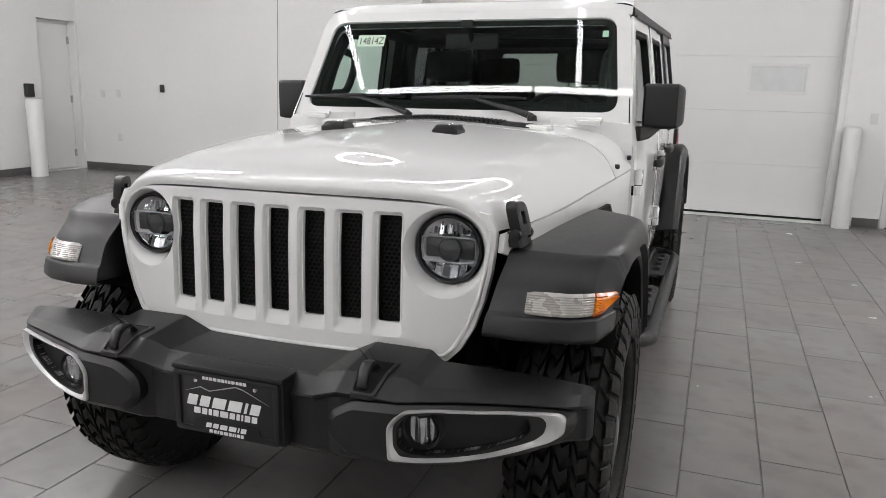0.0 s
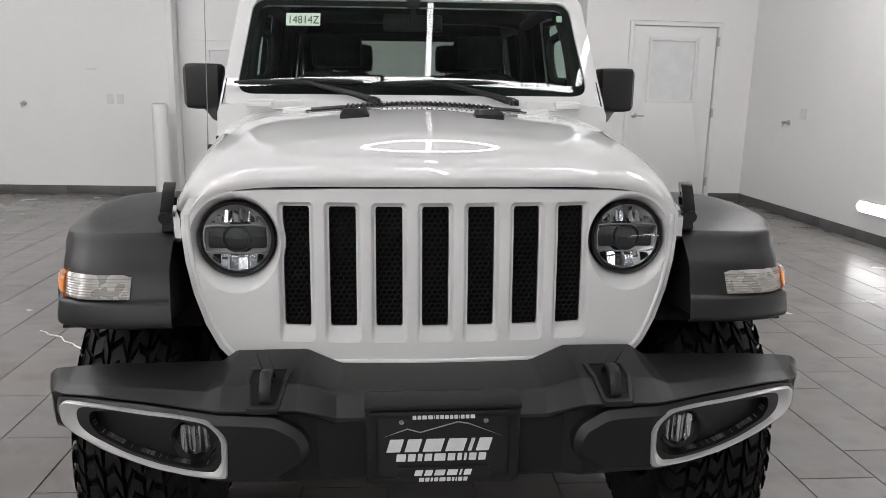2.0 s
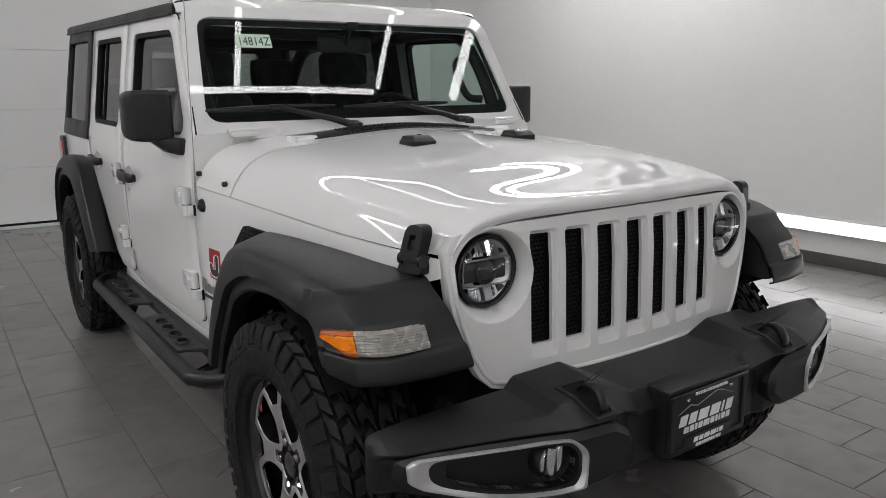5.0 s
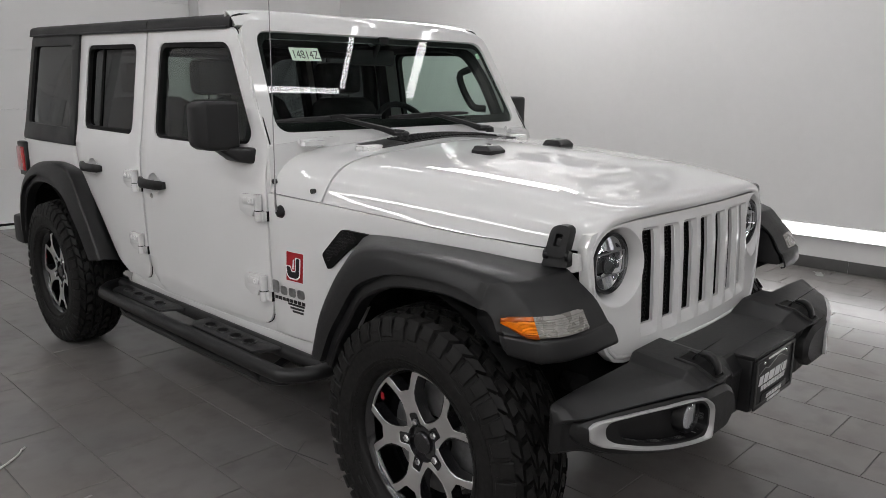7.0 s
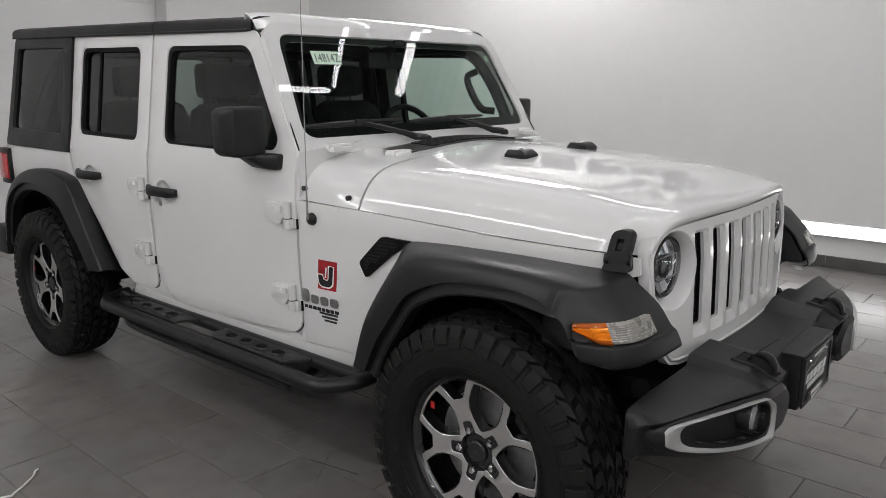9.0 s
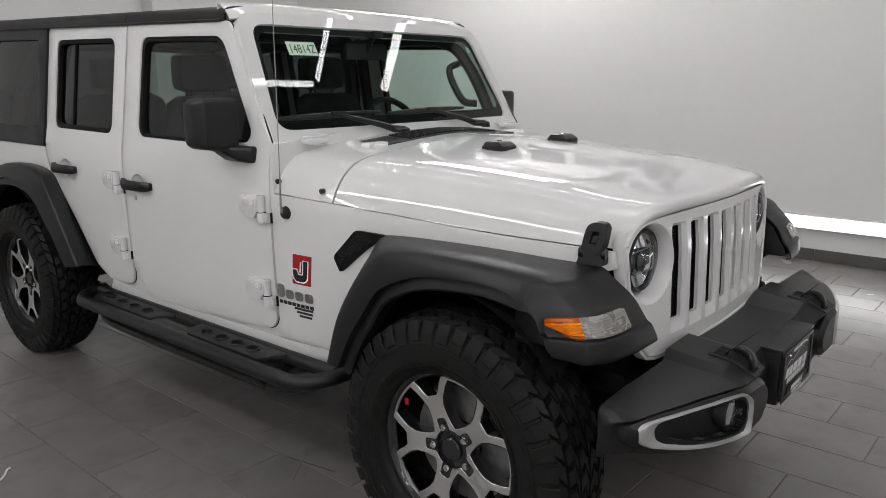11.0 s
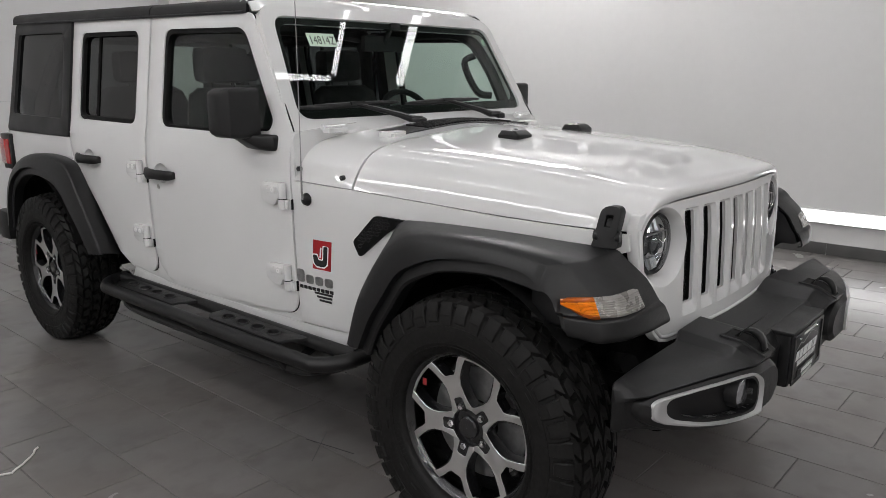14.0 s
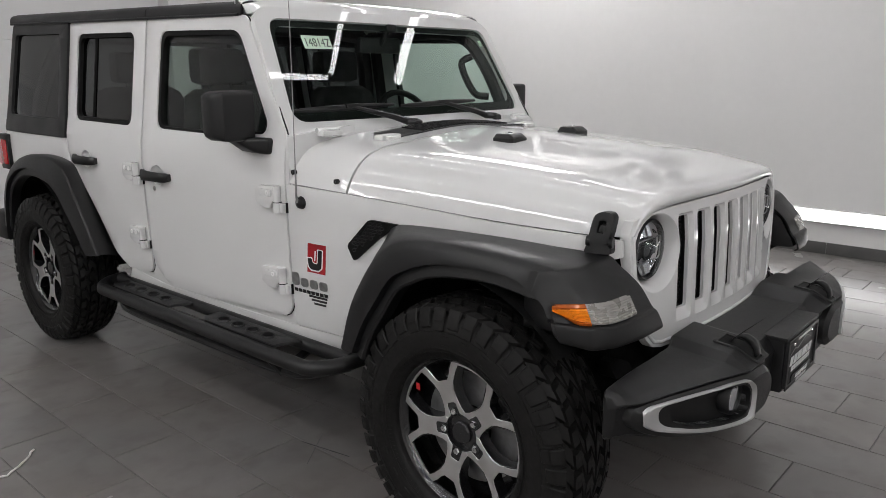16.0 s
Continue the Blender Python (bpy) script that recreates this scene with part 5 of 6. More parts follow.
# hardtop
def eave(y):
    """Height of the roof's lower edge along the doors."""
    return 1.6935 + (y - 1.17) * .0262


def roof_rows(y0, y1, n):
    rows = []
    for y in np.linspace(y0, y1, n):
        e = eave(y)
        half = [(.712, e), (.714, e + .006), (.712, e + .030), (.706, e + .042), (.694, e + .050), (.668, e + .057)]
        fore = .016 * ease((y - 1.19) / .35)
        for a in np.linspace(.92, .04, 12):
            ribs = .005 if (.10 < a < .22 or .38 < a < .50) and y0 + .06 < y < y1 - .06 else 0
            half.append((a * .70, e + .058 + fore * (1 - a * a) + .008 * (.92 - a) + ribs))
        rows.append([(-x, y, z) for x, z in half] + [(x, y, z) for x, z in reversed(half)])
    return rows


bm = bmesh.new()
sheet(bm, roof_rows(1.185, 1.905, 14))
shell(bm, .014, (0, 2, 1.2))
part("roof_panel", bm, ROOF, suv, "black removable front roof panel", sharp=30)
bm = bmesh.new()
sheet(bm, roof_rows(1.912, 3.465, 22))
shell(bm, .014, (0, 2, 1.2))
hardtop = part("hardtop", bm, ROOF, suv, "black textured hardtop", sharp=30)
for s in (-1, 1):
    hs = rounded([(2.702, 1.162), (2.702, 1.738), (3.455, 1.758), (3.545, 1.162)], [.005, .005, .03, .02], 3)
    hw = rounded([(2.790, 1.250), (2.790, 1.684), (3.405, 1.698), (3.460, 1.258)], .035, 4)
    sd = part("hardtop_side", slab(hs, [hw], on_side(s, .012), .03, step=.1, bev=.007), ROOF, suv, "black hardtop side")
    part("quarter_window", slab(hw, [], on_side(s, -.004), .0, step=.1), PRIVACY, sd, "smoked quarter window")
    part("drip_rail", tube(bmesh.new(), [(s * .716, y, eave(y) + .004) for y in np.linspace(1.20, 3.45, 20)], .0055, 8), ROOF, suv, "black drip rail")
    lamp_ = part("tail_light", boxes((*sorted((s * .70, s * .805)), 3.50, 3.64, .93, 1.14), bev=.012), SATIN, suv, "square tail light in a black housing")
    part("lens", boxes((*sorted((s * .715, s * .812)), 3.515, 3.648, .96, 1.11), bev=.010), REDLENS, lamp_, "red lens")
rear_hole = rounded(rect(-.50, .50, 1.25, 1.66), .04)
part("rear_hatch", slab(rounded(rect(-.70, .70, 1.16, 1.74), .03), [rear_hole], lambda u, v, d: (u, 3.545 - d - (v - 1.16) * .14, v), .03, step=.2, bev=.004), ROOF, suv, "black rear hatch surround")
part("rear_window", slab(rear_hole, [], lambda u, v, d: (u, 3.535 - (v - 1.16) * .14, v), 0, step=0), REARGLASS, suv, "rear window glass")
part("tailgate", slab(rounded(rect(-.69, .69, .62, 1.155), .04), [], lambda u, v, d: (u, 3.585 - d, v), .06, step=.3, bev=.01), PAINT, suv, "white tailgate")
bm = boxes((-.86, .86, 3.55, 3.72, .50, .68), bev=.03)
part("rear_bumper", bm, PLASTIC, suv, "black plastic rear bumper")

# antenna
b = bmesh.new()
lathe(b, [(-.03, .001), (-.03, .020), (-.008, .024), (.004, .019), (.010, .010), (.012, .001)], (-.782, .797, 1.030), "x", 18)
for v in b.verts:
    v.co.x = -.782 - (v.co.x + .782)
ant = part("antenna", b, SATIN, suv, "thin black mast antenna")
part("mast", tube(bmesh.new(), [(-.790, .797, 1.032), (-.795, .797, 1.06), (-.790, .799, 1.2), (-.772, .81, 1.95)], [.006, .004, .0018, .0013], 8), STEEL, ant, "thin metal mast")
for s in (-1, 1):
    for y, z in ((.845, 1.135), (.632, 1.118)):
        part("bolt", lathe(bmesh.new(), [(s * -.01, .009), (s * .004, .009), (s * .006, .006), (s * .004, .001)], (s * (wb(y) - .006), y, z), "x", 14), SATIN, suv, "black cowl bolt")

# decals on the fender: plain shapes
s = -1
def decal(poly, off, material, label, name="decal"):
    return part(name, slab(poly, [], on_side(s, off), .001, step=.05), material, suv, label)


decal([(.694, .776), (.786, .776), (.774, .886), (.682, .886)], .0015, REDDECAL, "red square decal")
hook_ = [(.702, .866), (.722, .866), (.728, .812), (.754, .812), (.757, .830), (.780, .830), (.776, .798), (.764, .788), (.726, .788), (.711, .798)]
decal(rounded(offset_poly(hook_, .0055), .005, 3), .0019, WHITEDECAL, "white edge of the hook shape")
decal(rounded(hook_, .008, 3), .0024, BLACKDECAL, "black hook shape on the decal")
decal([(.740, .822), (.746, .822), (.739, .860), (.733, .860)], .0022, WHITEDECAL, "white stroke on the decal")
for k in range(4):
    y = .832 - k * .049
    decal(rounded([(y, .714), (y + .040, .714), (y + .040, .764 if k == 0 else .748), (y, .764 if k == 0 else .748)], .012, 3), .004, STEEL, "grey metal badge block", "badge")
for k in range(8):
    y = .845 - k * .0225
    decal([(y, .690), (y + .018, .690), (y + .018, .703), (y, .703)], .0015, BLACKDECAL, "small black badge block", "badge")
for k in range(3):
    decal([(.692 + k * .004, .680 - k * .013), (.785 - k * .012, .680 - k * .013), (.785 - k * .012, .688 - k * .013), (.692 + k * .004, .688 - k * .013)], .0015, BLACKDECAL, "small black badge block", "badge")

# ---- wheels ----
INV = LEANED.inverted()
TR, TW = .413, .272


def make_wheel():
    """One wheel, outer face towards +x, its middle at the origin."""
    root = part("wheel", lathe(bmesh.new(), [(-.10, .240), (-.08, .230), (.01, .224), (.020, .165), (.015, .06), (.015, .001)], (0, 0, 0), "x", 48), RIMBLACK, suv, "black and machined alloy wheel with a mud tyre")
    h = TW / 2
    prof = [(-.105, .238), (-.120, .248), (-.134, .272), (-.139, .31), (-.136, .345), (-.122, .378), (-.10, .389), (0, .393), (.10, .389), (.122, .378), (.136, .345), (.139, .31), (.136, .282), (.137, .279), (.134, .272), (.126, .254), (.120, .246), (.112, .240), (.095, .238)]
    # tyre with its tread blocks
    carcass = lathe(bmesh.new(), catmull(prof, 2), (0, 0, 0), "x", 72)
    bm = bmesh.new()

    def block(a, da, x0, x1, skew, r0, r1, taper=.8):
        q = []
        for r, k in ((r0, 1.0), (r1, taper)):
            for x, sg in ((x0, -1), (x0, 1), (x1, 1), (x1, -1)):
                xx = (x0 + x1) / 2 + (x - (x0 + x1) / 2) * (1 - (1 - k) * .25)
                an = a + sg * da * (.5 * k + .5 * .86) + skew * (x - (x0 + x1) / 2)
                rr = r - .050 * abs(xx / h) ** 4
                q.append(bm.verts.new((xx, rr * math.cos(an), rr * math.sin(an))))
        for f in ((3, 2, 1, 0), (4, 5, 6, 7), (0, 1, 5, 4), (1, 2, 6, 5), (2, 3, 7, 6), (3, 0, 4, 7)):
            bm.faces.new([q[i] for i in f])
    n = 42
    for k in range(n):
        a = 2 * math.pi * k / n
        d = math.pi / n
        for sg in (-1, 1):
            o = d * .5 * (sg > 0)
            # middle rows: bent blocks of two pieces each, set apart by wide grooves
            block(a + o + d * .20, d * .78, sg * .005, sg * .024, sg * 6.0, .397, .4165, .86)
            block(a + o + d * .42, d * .70, sg * .022, sg * .042, -sg * 2.0, .397, .4165, .86)
            block(a + o + d * 1.05, d * .66, sg * .050, sg * .068, sg * 7.5, .397, .4165, .86)
            block(a + o + d * 1.30, d * .76, sg * .066, sg * .088, -sg * 1.0, .396, .4165, .86)
            # shoulder lugs, alternately long
            block(a + o + d * .15, d * .86, sg * .096, sg * .116, sg * 3.5, .392, .4180, .88)
            block(a + o + d * .22, d * .74, sg * .114, sg * (.1395 if k % 2 else .1335), -sg * .6, .390, .4205, .86)
    # lugs down the sidewall and moulded marks
    for k in range(n):
        a = 2 * math.pi * (k + .27) / n
        rows = []
        for r, t in ((.400, .0), (.386, .131), (.368, .1385), (.346 - .012 * (k % 2), .1408), (.341 - .012 * (k % 2), .137)):
            rows.append([(t if t else .125, r * math.cos(a + q), r * math.sin(a + q)) for q in (-.058, -.050, .050, .058)])
        for rr in rows:
            rr[0] = (rr[0][0] - .004, rr[0][1], rr[0][2])
            rr[3] = (rr[3][0] - .004, rr[3][1], rr[3][2])
        sheet(bm, rows)
    for k in range(22):
        if k % 11 in (0, 1, 2, 3, 4, 5) :
            a = 2 * math.pi * k / 22 * .86 + .4
            rows = [[(.1405, r * math.cos(a + q), r * math.sin(a + q)) for q in (-.045, .045)] for r in (.292, .318)]
            rows = [[(.137, .289 * math.cos(a - .05), .289 * math.sin(a - .05)), (.137, .289 * math.cos(a + .05), .289 * math.sin(a + .05))]] + rows + [[(.137, .321 * math.cos(a - .05), .321 * math.sin(a - .05)), (.137, .321 * math.cos(a + .05), .321 * math.sin(a + .05))]]
            sheet(bm, rows)
    for r in (.268, .330):
        ring = [(.1385 if r > .3 else .1345, r * math.cos(q), r * math.sin(q)) for q in np.linspace(0, 2 * math.pi, 72, endpoint=False)]
        tube(carcass, ring + ring[:1], .0016, 5, cap=False)
    for k in range(120):
        q = 2 * math.pi * k / 120
        tube(bm, [(.1285, .253 * math.cos(q), .253 * math.sin(q)), (.1335, .264 * math.cos(q), .264 * math.sin(q))], .0011, 4)
    part("tyre", carcass, RUBBER, root, "chunky black mud-terrain tyre", sharp=40)
    tagged(part("tread", bm, RUBBER, root, "zig-zag tread blocks and lugs", sharp=25), "zig-zag tread blocks and lugs", kind="stuff")
    # rim lip
    part("rim_lip", lathe(bmesh.new(), [(.080, .220), (.097, .228), (.104, .238), (.098, .243), (.084, .240)], (0, 0, 0), "x", 56), RIMBLACK, root, "gloss black rim lip")
    # barrel behind the spokes is open: brake disc and calliper
    part("brake_disc", lathe(bmesh.new(), [(.0, .06), (.022, .07), (.024, .175), (.004, .175), (.0, .06)], (0, 0, 0), "x", 40), STEEL, root, "grey steel brake disc")

    # five forked spokes: dark sides and a machined face
    def spoke(grow):
        half = [(.072, -35.8, 0), (.084, -25, 4), (.108, -16.5, 5), (.134, -13, 6), (.160, -14, 5), (.195, -18, 4), (.2185, -21, 2), (.2255, -21, 0), (.2255, -15, -3), (.205, -12.2, -3), (.181, -9.5, -3), (.168, -6.5, -2)]
        half = [(r, radians(a) - grow * da) for r, a, da in half]
        pts = half + [(r, -a) for r, a in reversed(half)]
        if grow:
            return pts + [(.058, radians(35.8)), (.058, 0), (.058, radians(-35.8))]
        slot = [(.060, 35.8), (.0605, 18.5), (.093, 11), (.097, 7), (.097, -7), (.093, -11), (.0605, -18.5), (.060, -35.8)]
        return pts + [(r, radians(a)) for r, a in slot]
    for k in range(5):
        a0 = radians(90 + 72 * k + 23)
        for grow, mt_, nm, x0, x1 in ((.005, RIMBLACK, "spoke_side", .050, .0895), (0.0, MACHINED, "spoke", .085, .0915)):
            pts = [(r * math.cos(a), r * math.sin(a)) for r, a in spoke(grow)]

            def place(u, v, d, x0=x0, x1=x1, a0=a0):
                r = math.hypot(u, v)
                dish = -.016 * max(0, 1 - r / .16)
                c, s_ = math.cos(a0), math.sin(a0)
                return (x1 + dish - d, u * c - v * s_, u * s_ + v * c)
            part(nm, slab(pts, [], place, x1 - x0, step=0.0, bev=.0012 if nm == "spoke" else 0, seg=1), mt_, root, "machined silver spoke" if nm == "spoke" else "black spoke flank", sharp=30)
        pts = [(r * math.cos(radians(a)), r * math.sin(radians(a))) for r, lo in ((.2255, 0), (.2185, 1)) for a in (np.linspace(20.8, 51.2, 9) if not lo else np.linspace(51.2, 20.8, 9))]
        part("rim_edge", slab(pts, [], place, .006, step=0, bev=.001, seg=1), MACHINED, root, "machined rim edge")
    hubm = bmesh.new()
    lathe(hubm, [(.03, .070), (.066, .068), (.072, .058), (.072, .036), (.080, .035), (.084, .030), (.085, .001)], (0, 0, 0), "x", 30)
    part("centre_cap", hubm, RIMBLACK, root, "black centre cap")
    for k in range(5):
        a = radians(90 + 72 * k + 23)
        c = (0, .0665 * math.cos(a), .0665 * math.sin(a))
        part("lug_recess", lathe(bmesh.new(), [(.066, .0175), (.0828, .0170), (.0828, .0145), (.068, .0138), (.068, .001)], c, "x", 16), RIMBLACK, root)
        part("lug_nut", lathe(bmesh.new(), [(.064, .0120), (.083, .0120), (.088, .009), (.090, .001)], c, "x", 6), CHROME, root, "chrome lug nut", sharp=20)
    a = radians(147)
    part("rim_mark", boxes((.0915, .0923, .197 * math.cos(a) - .008, .197 * math.cos(a) + .008, .197 * math.sin(a) - .011, .197 * math.sin(a) + .011), bev=0), REDDECAL, root, "tiny red mark")
    return root


w0 = make_wheel()
spots = [(-1, 0.0, 0, .0), (-1, 3.010, 15, 0), (1, 0.0, 1, 0), (1, 3.010, 34, 0)]
for k, (s, y, turn, _) in enumerate(spots):
    m = INV @ pose(s * .754, y, .412, 0, 0, 180 if s < 0 else 0) @ pose(0, 0, 0, turn, 0, 0)
    if k == 0:
        w0.matrix_basis = m
    else:
        copy_thing(w0, m)

# wheel houses
for s in (-1, 1):
    for y, r in ((0.0, .475), (3.0, .50)):
        b = bmesh.new()
        lathe(b, [(s * .56, .02), (s * .56, r), (s * .885, r)], (0, y, .46), "x", 30, radians(24 if y < 1 else 30), radians(140 if y < 1 else 160))
        part("wheel_liner", b, DARK, suv, "black wheel house liner")

# chassis, axles, engine bay
bm = bmesh.new()
for r in ((-.50, .50, -.36, .84, .52, 1.06), (-.62, .62, .52, 2.50, .47, .60), (-.60, .60, 2.45, 3.53, .47, .80), (-.70, .70, .86, .92, .55, 1.20), (-.46, -.38, -.44, 3.5, .40, .50), (.38, .46, -.44, 3.5, .40, .50), (-.72, .72, .60, 2.2, .50, .58)):
    box(bm, *r, bev=.02)
for y in (0, 3.01):
    tube(bm, [(-.70, y, .405), (.70, y, .405)], .042, 12)
    lathe(bm, [(-.14, .001), (-.13, .08), (-.05, .125), (.05, .125), (.13, .08), (.14, .001)], (-.12 if y else .22, y, .405), "x", 20)
for s in (-1, 1):
    tube(bm, [(s * .52, .02, .40), (s * .50, .06, .88)], .055, 12)
    for k in range(7):
        lathe(bm, [(-.008, .066), (0, .076), (.008, .066)], (s * .51, .04, .50 + k * .05), "z", 18)
    tube(bm, [(s * .62, -.02, .36), (s * .30, -.16, .42)], .016, 8)
    tube(bm, [(s * .52, -.30, .62), (s * .60, -.40, .66)], .03, 8)
part("chassis", bm, DARK, suv, "dark frame, axles and springs")
part("steering_rod", tube(bmesh.new(), [(-.66, -.14, .385), (.62, -.17, .41)], .017, 10), STEEL, suv, "grey steel steering rod")

# side steps
for s in (-1, 1):
    def sx(x, s=s):
        return s * x
    b = bmesh.new()
    tube(b, catmull([(sx(.74), .54, .492), (sx(.82), .565, .484), (sx(.892), .63, .478), (sx(.905), .74, .476), (sx(.905), 1.35, .472), (sx(.905), 2.10, .468), (sx(.895), 2.22, .468), (sx(.84), 2.29, .472), (sx(.74), 2.31, .478)], 6), .028, 12)
    step_ = part("side_step", b, PLASTIC, suv, "black tubular side step with punched treads", sharp=50)
    tube(b2 := bmesh.new(), catmull([(sx(.74), .60, .45), (sx(.80), .70, .418), (sx(.850), .84, .400), (sx(.860), 1.35, .394), (sx(.860), 2.0, .390), (sx(.82), 2.16, .405), (sx(.74), 2.22, .44)], 6), .021, 10)
    part("lower_rail", b2, PLASTIC, step_)
    for y in (.86, 1.42, 2.02):
        part("bracket", tube(bmesh.new(), [(sx(.68), y, .46), (sx(.78), y, .42), (sx(.858), y, .395), (sx(.90), y, .455)], .018, 8), PLASTIC, step_)
    for y0, y1 in ((.80, 1.36), (1.56, 2.16)):
        hs_ = []
        for k in range(4):
            c = y0 + .10 + (y1 - y0 - .16) * (k + .5) / 4
            hs_.append([(.842 + .021 * math.cos(a), c + .027 * math.sin(a)) for a in np.linspace(0, 2 * math.pi, 14, endpoint=False)])
        pl_ = rounded([(.785, y0 + .02), (.80, y0), (.868, y0 + .05), (.886, y0 + .06), (.886, y1 - .03), (.86, y1), (.785, y1)], .012, 3)
        tp = part("tread_plate", slab(pl_, hs_, lambda u, v, d, s=s: (s * u, v, .512 - .0135 * (v - .6) / 1.6 - .004 * ease((u - .86) / .03) - d), .010, step=0, bev=.003), PLASTIC, step_, "black punched tread plate")
        for q in hs_:
            b = bmesh.new()
            cu, cv = sum(p_[0] for p_ in q) / len(q), sum(p_[1] for p_ in q) / len(q)
            sheet(b, [[(s * (cu + (u - cu) * k), cv + (v - cv) * k, .512 - .0135 * (cv - .6) / 1.6 + dz) for u, v in q] for k, dz in ((1.28, .0002), (1.12, .006), (.98, .005), (.92, -.010))], close_v=True)
            part("grip_rim", b, PLASTIC, tp, sharp=50)
    part("inner_rail", tube(bmesh.new(), [(sx(.775), .56, .492), (sx(.775), 2.28, .480)], .026, 12), PLASTIC, step_, sharp=50)

# cabin
bm = bmesh.new()
rows = []
for x in np.linspace(-.69, .69, 15):
    e = abs(x / .69) ** 2
    rows.append([(x, .925 + .03 * e, 1.255), (x, 1.02, 1.262), (x, 1.12, 1.255 + (.02 if .18 < x < .56 else 0)), (x, 1.20, 1.225 + (.02 if .18 < x < .56 else 0)), (x, 1.225, 1.16), (x, 1.18, .98), (x, 1.20, .75)])
smooth_sheet(bm, rows, 1, 2)
part("dashboard", bm, CABIN, suv, "black dashboard")
sw = bmesh.new()
ring = [(.37 + .197 * math.cos(a), 1.36 + .197 * math.sin(a) * .42, 1.205 + .197 * math.sin(a) * .90) for a in np.linspace(0, 2 * math.pi, 32, endpoint=False)]
tube(sw, ring + ring[:1], .016, 8, cap=False)
tube(sw, [(.37 - .18, 1.36, 1.205), (.37 + .18, 1.36, 1.205)], .014, 8)
tube(sw, [(.37, 1.36, 1.205), (.37, 1.29, 1.05)], .014, 8)
tube(sw, [(.37, 1.35, 1.205), (.37, 1.15, 1.13)], .045, 12)
part("steering_wheel", sw, CABIN, suv, "black steering wheel")


def seat(cx, y0, w):
    b = bmesh.new()
    box(b, cx - w / 2, cx + w / 2, y0 - .50, y0 + .02, .76, .92, bev=.05, seg=3)
    st_ = part("seat", b, FABRIC, suv, "black cloth seat")
    b = bmesh.new()
    rows = []
    for z, dy, ww, th in ((.88, 0, w * .96, .12), (1.05, .04, w, .12), (1.25, .10, w * .95, .10), (1.38, .14, w * .80, .08), (1.41, .15, w * .6, .05)):
        rows.append([(cx + x * ww / 2, y0 + dy + yy * th, z) for x, yy in ((-1, .3), (-.85, -.5), (0, -.35), (.85, -.5), (1, .3), (.8, .9), (0, 1), (-.8, .9))])
    vs = sheet(b, rows, close_v=True)
    b.faces.new(vs[-1])
    part("backrest", b, FABRIC, st_, sharp=60)
    b = boxes((cx - .13, cx + .13, y0 + .14, y0 + .25, 1.43, 1.60), bev=.04)
    tube(b, [(cx - .06, y0 + .17, 1.38), (cx - .06, y0 + .19, 1.46)], .006, 6)
    tube(b, [(cx + .06, y0 + .17, 1.38), (cx + .06, y0 + .19, 1.46)], .006, 6)
    part("headrest", b, FABRIC, st_)


seat(-.37, 1.72, .50), seat(.37, 1.72, .50), seat(-.33, 2.62, .62), seat(.33, 2.62, .62)
bm = bmesh.new()
for s in (-1, 1):
    tube(bm, catmull([(s * .66, 1.96, .60), (s * .655, 1.97, 1.3), (s * .63, 1.98, 1.62), (s * .55, 1.98, 1.69), (0, 1.98, 1.71)], 5), .042, 10)
    tube(bm, catmull([(s * .62, 1.98, 1.66), (s * .625, 1.6, 1.675), (s * .63, 1.25, 1.66), (s * .655, 1.10, 1.52), (s * .672, .97, 1.27)], 5), .030, 8)
    tube(bm, catmull([(s * .62, 1.98, 1.66), (s * .62, 2.5, 1.68), (s * .63, 3.0, 1.64), (s * .655, 3.35, 1.3), (s * .66, 3.45, 1.0)], 5), .040, 10)
    # grab handle at the windshield post
    tube(bm, catmull([(s * .635, 1.16, 1.56), (s * .60, 1.20, 1.52), (s * .605, 1.12, 1.38), (s * .65, 1.06, 1.36)], 4), .018, 8)
tube(bm, [(-.62, 2.62, 1.68), (.62, 2.62, 1.68)], .035, 10)
part("roll_bar", bm, CABIN, suv, "padded black roll bar")
bm = boxes((-.125, .125, 1.165, 1.195, 1.565, 1.635), bev=.014)
tube(bm, [(0, 1.175, 1.60), (0, 1.13, 1.665)], .012, 8)
box(bm, -.03, .03, 1.095, 1.15, 1.655, 1.69, bev=.010)
part("rear_view_mirror", bm, CABIN, suv, "black rear-view mirror")
for s in (-1, 1):
    part("sun_visor", boxes((*sorted((s * .10, s * .56)), 1.20, 1.36, 1.690, 1.705), bev=.006), CABIN, suv)
bm = boxes((-.68, .68, .90, 3.50, .60, .64), (-.12, .12, 1.2, 2.1, .64, .92), bev=.01)
for s in (-1, 1):
    for y0, y1 in ((.92, 1.88), (1.95, 2.66)):
        box(bm, *sorted((s * .705, s * .735)), y0, y1, .62, 1.22, bev=.012)
part("cabin_floor", bm, CABIN, suv, "black cabin floor, console and door linings")
part("cargo_lining", boxes((-.66, -.60, 2.7, 3.48, .8, 1.16), (.60, .66, 2.7, 3.48, .8, 1.16), (-.66, .66, 3.46, 3.50, .64, 1.16), bev=.01), CABIN, suv)
part("headliner", boxes((-.62, .62, 1.24, 3.48, 1.735, 1.748), bev=.004), CABIN, suv, "black headliner")

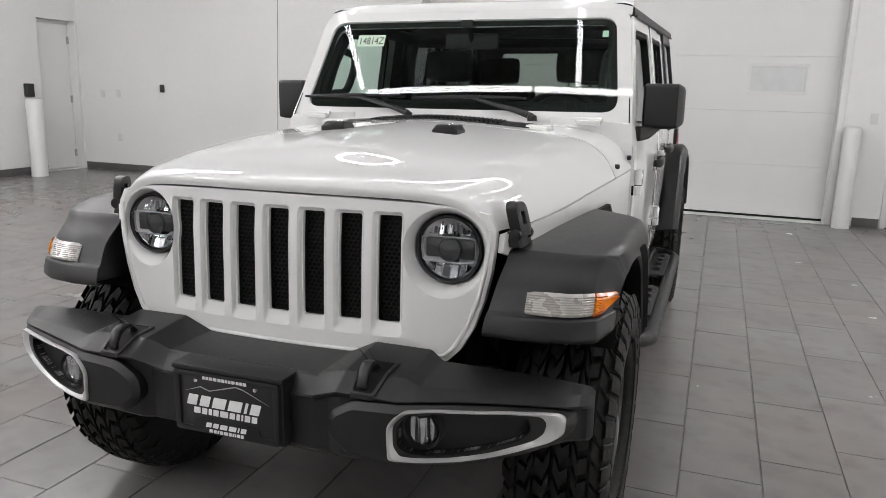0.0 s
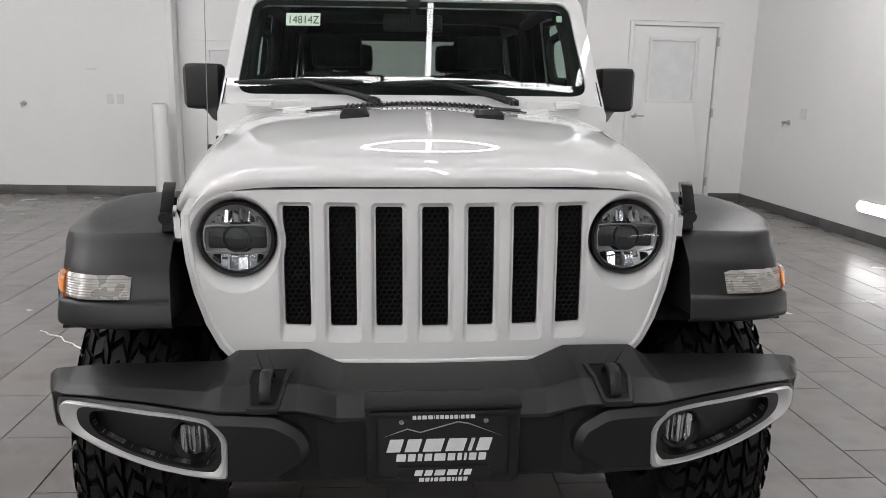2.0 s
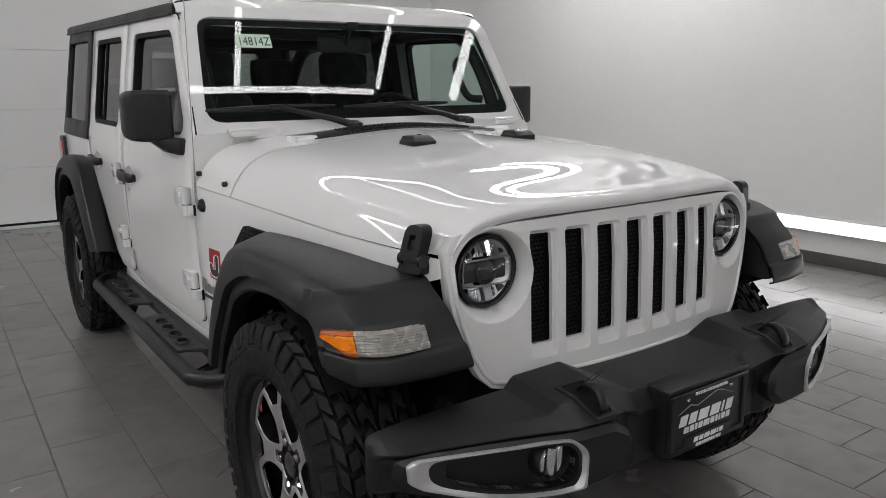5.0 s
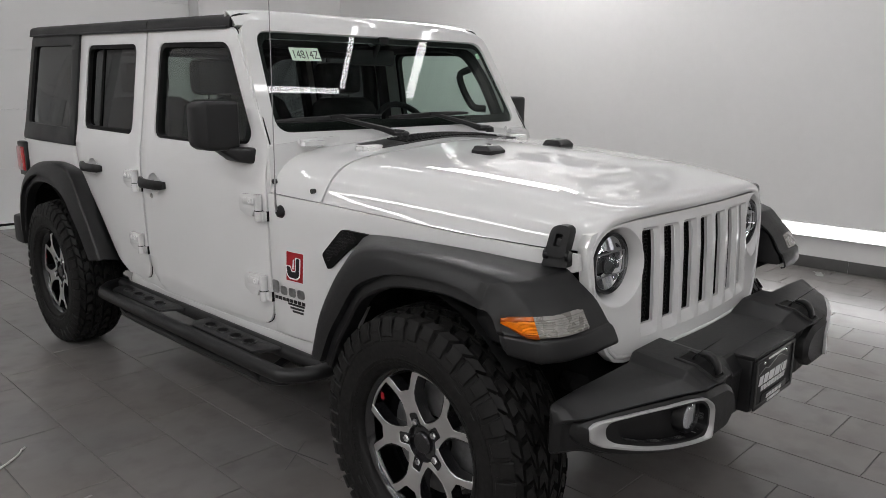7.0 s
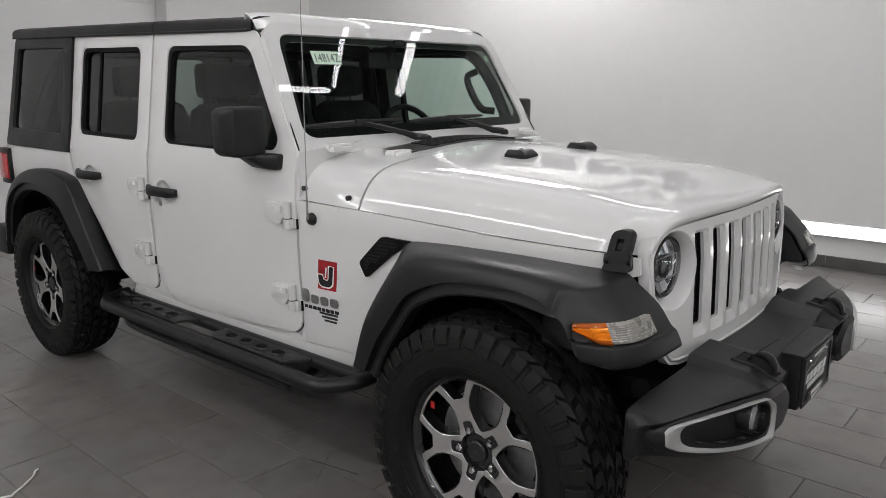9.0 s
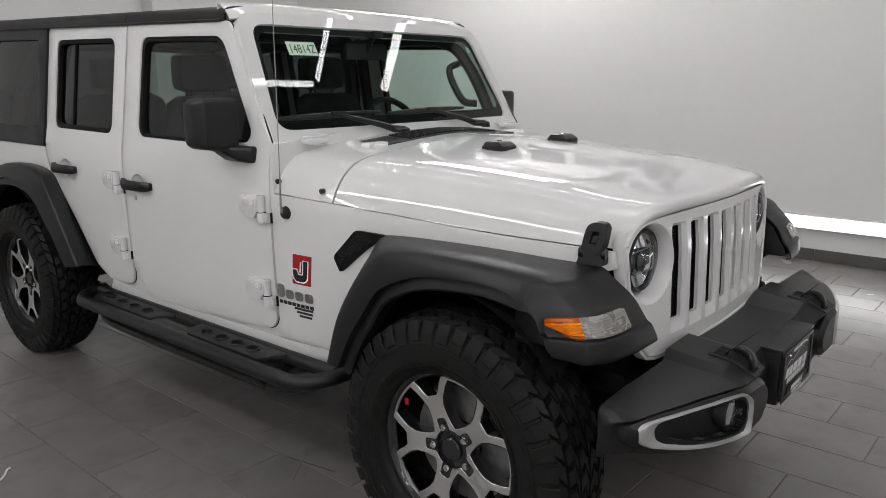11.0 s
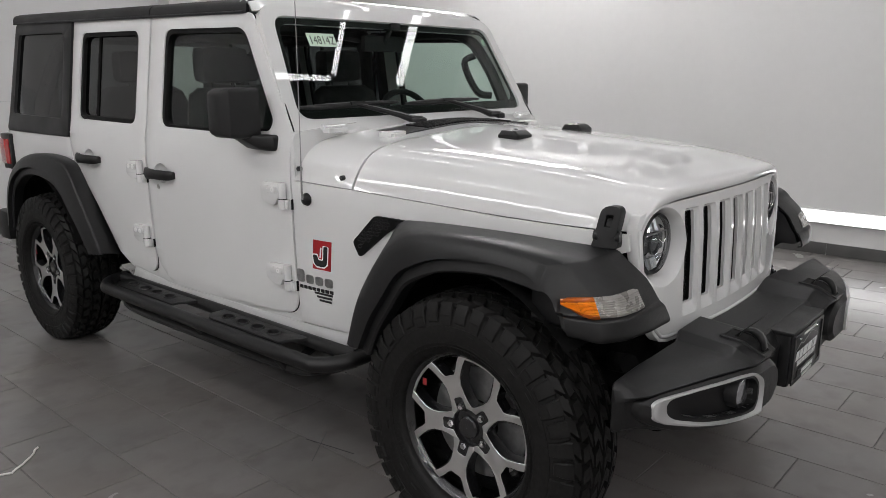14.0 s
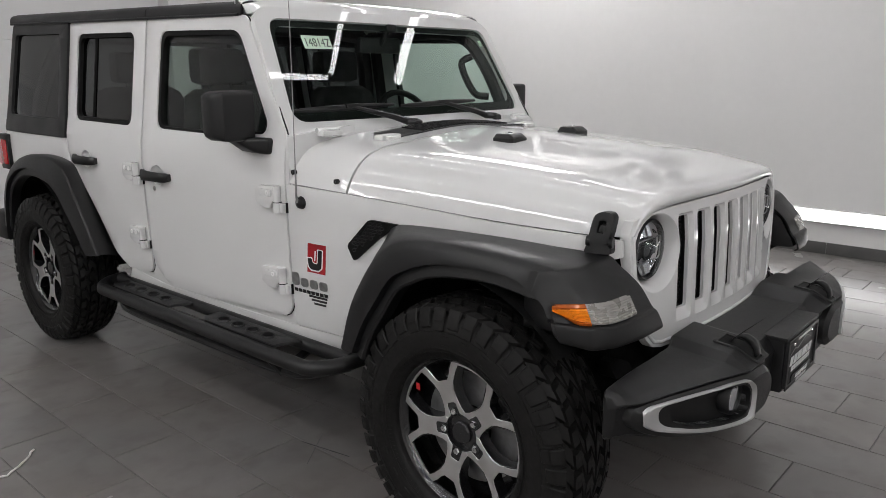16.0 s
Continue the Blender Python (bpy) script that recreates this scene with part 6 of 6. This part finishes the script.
# ---- floor tiles ----
PX, PY, GAP = .2915, .605, .0048
near = slab(rect(-PX / 2 + GAP / 2, PX / 2 - GAP / 2, -PY / 2 + GAP / 2, PY / 2 - GAP / 2), [], lambda u, v, d: (u, v, -d), .008, step=0, bev=.0012, seg=1)
first = None
far = []
for i in range(-33, 13):
    for j in range(-14, 14):
        x = 1.055 + (i + .5) * PX
        y = .604 + i * .2018 + (j + .5) * PY
        y = y - PY * round((y - .1) / PY) + j * PY
        if not (XL - .1 < x < XR + .1 and YF - .2 < y < YB + .25):
            continue
        if -2.6 < x < 4.4 and -1.6 < y < 4.7 and (abs(x) > 1.0 or y < .9 or x < -.6):
            far.append((0, x, y))
        else:
            far.append((1, x, y))
tiles = [t for t in far if t[0] == 0]
tiles.sort(key=lambda t: abs(t[1] - .4) + abs(t[2] - 1.0))
single, rest = tiles[:300], tiles[300:] + [t for t in far if t[0] == 1]
for _, x, y in single:
    if first is None:
        first = finish("tile", near, TILE, floor, sharp=20)
        ob = first
    else:
        ob = new("tile", first.data)
        ob.parent = floor
    ob.location = (x, y, random.uniform(-.0004, .0004))
verts, faces = [], []
for _, x, y in rest:
    k = len(verts)
    a, b = PX / 2 - GAP / 2, PY / 2 - GAP / 2
    for ex, z in ((.0015, 0), (0, -.0015), (0, -.008)):
        verts += [(x - a + ex, y - b + ex, z), (x + a - ex, y - b + ex, z), (x + a - ex, y + b - ex, z), (x - a + ex, y + b - ex, z)]
    faces.append((k, k + 1, k + 2, k + 3))
    for l in (0, 4):
        for q in range(4):
            faces.append((k + l + q, k + l + 4 + q, k + l + 4 + (q + 1) % 4, k + l + (q + 1) % 4))
me = bpy.data.meshes.new("tiles_beyond")
me.from_pydata(verts, [], faces)
me.materials.append(TILE)
rest_ob = new("tiles_beyond", me)
rest_ob.parent = floor
tagged(rest_ob, "grey porcelain tiles further off", kind="stuff")

# marks on the floor beside the vehicle
mk = bmesh.new()
for (xa, ya), (xb, yb) in (((-.70, .96), (-.655, .72)), ((-.80, .80), (-.60, .95))):
    tube(mk, [(xa, ya, .0008), (xb, yb, .0008)], .0016, 5)
finish("floor_scuff", mk, BLACKDECAL, None, "small dark crossed scuff on the tiles", category="scuff")
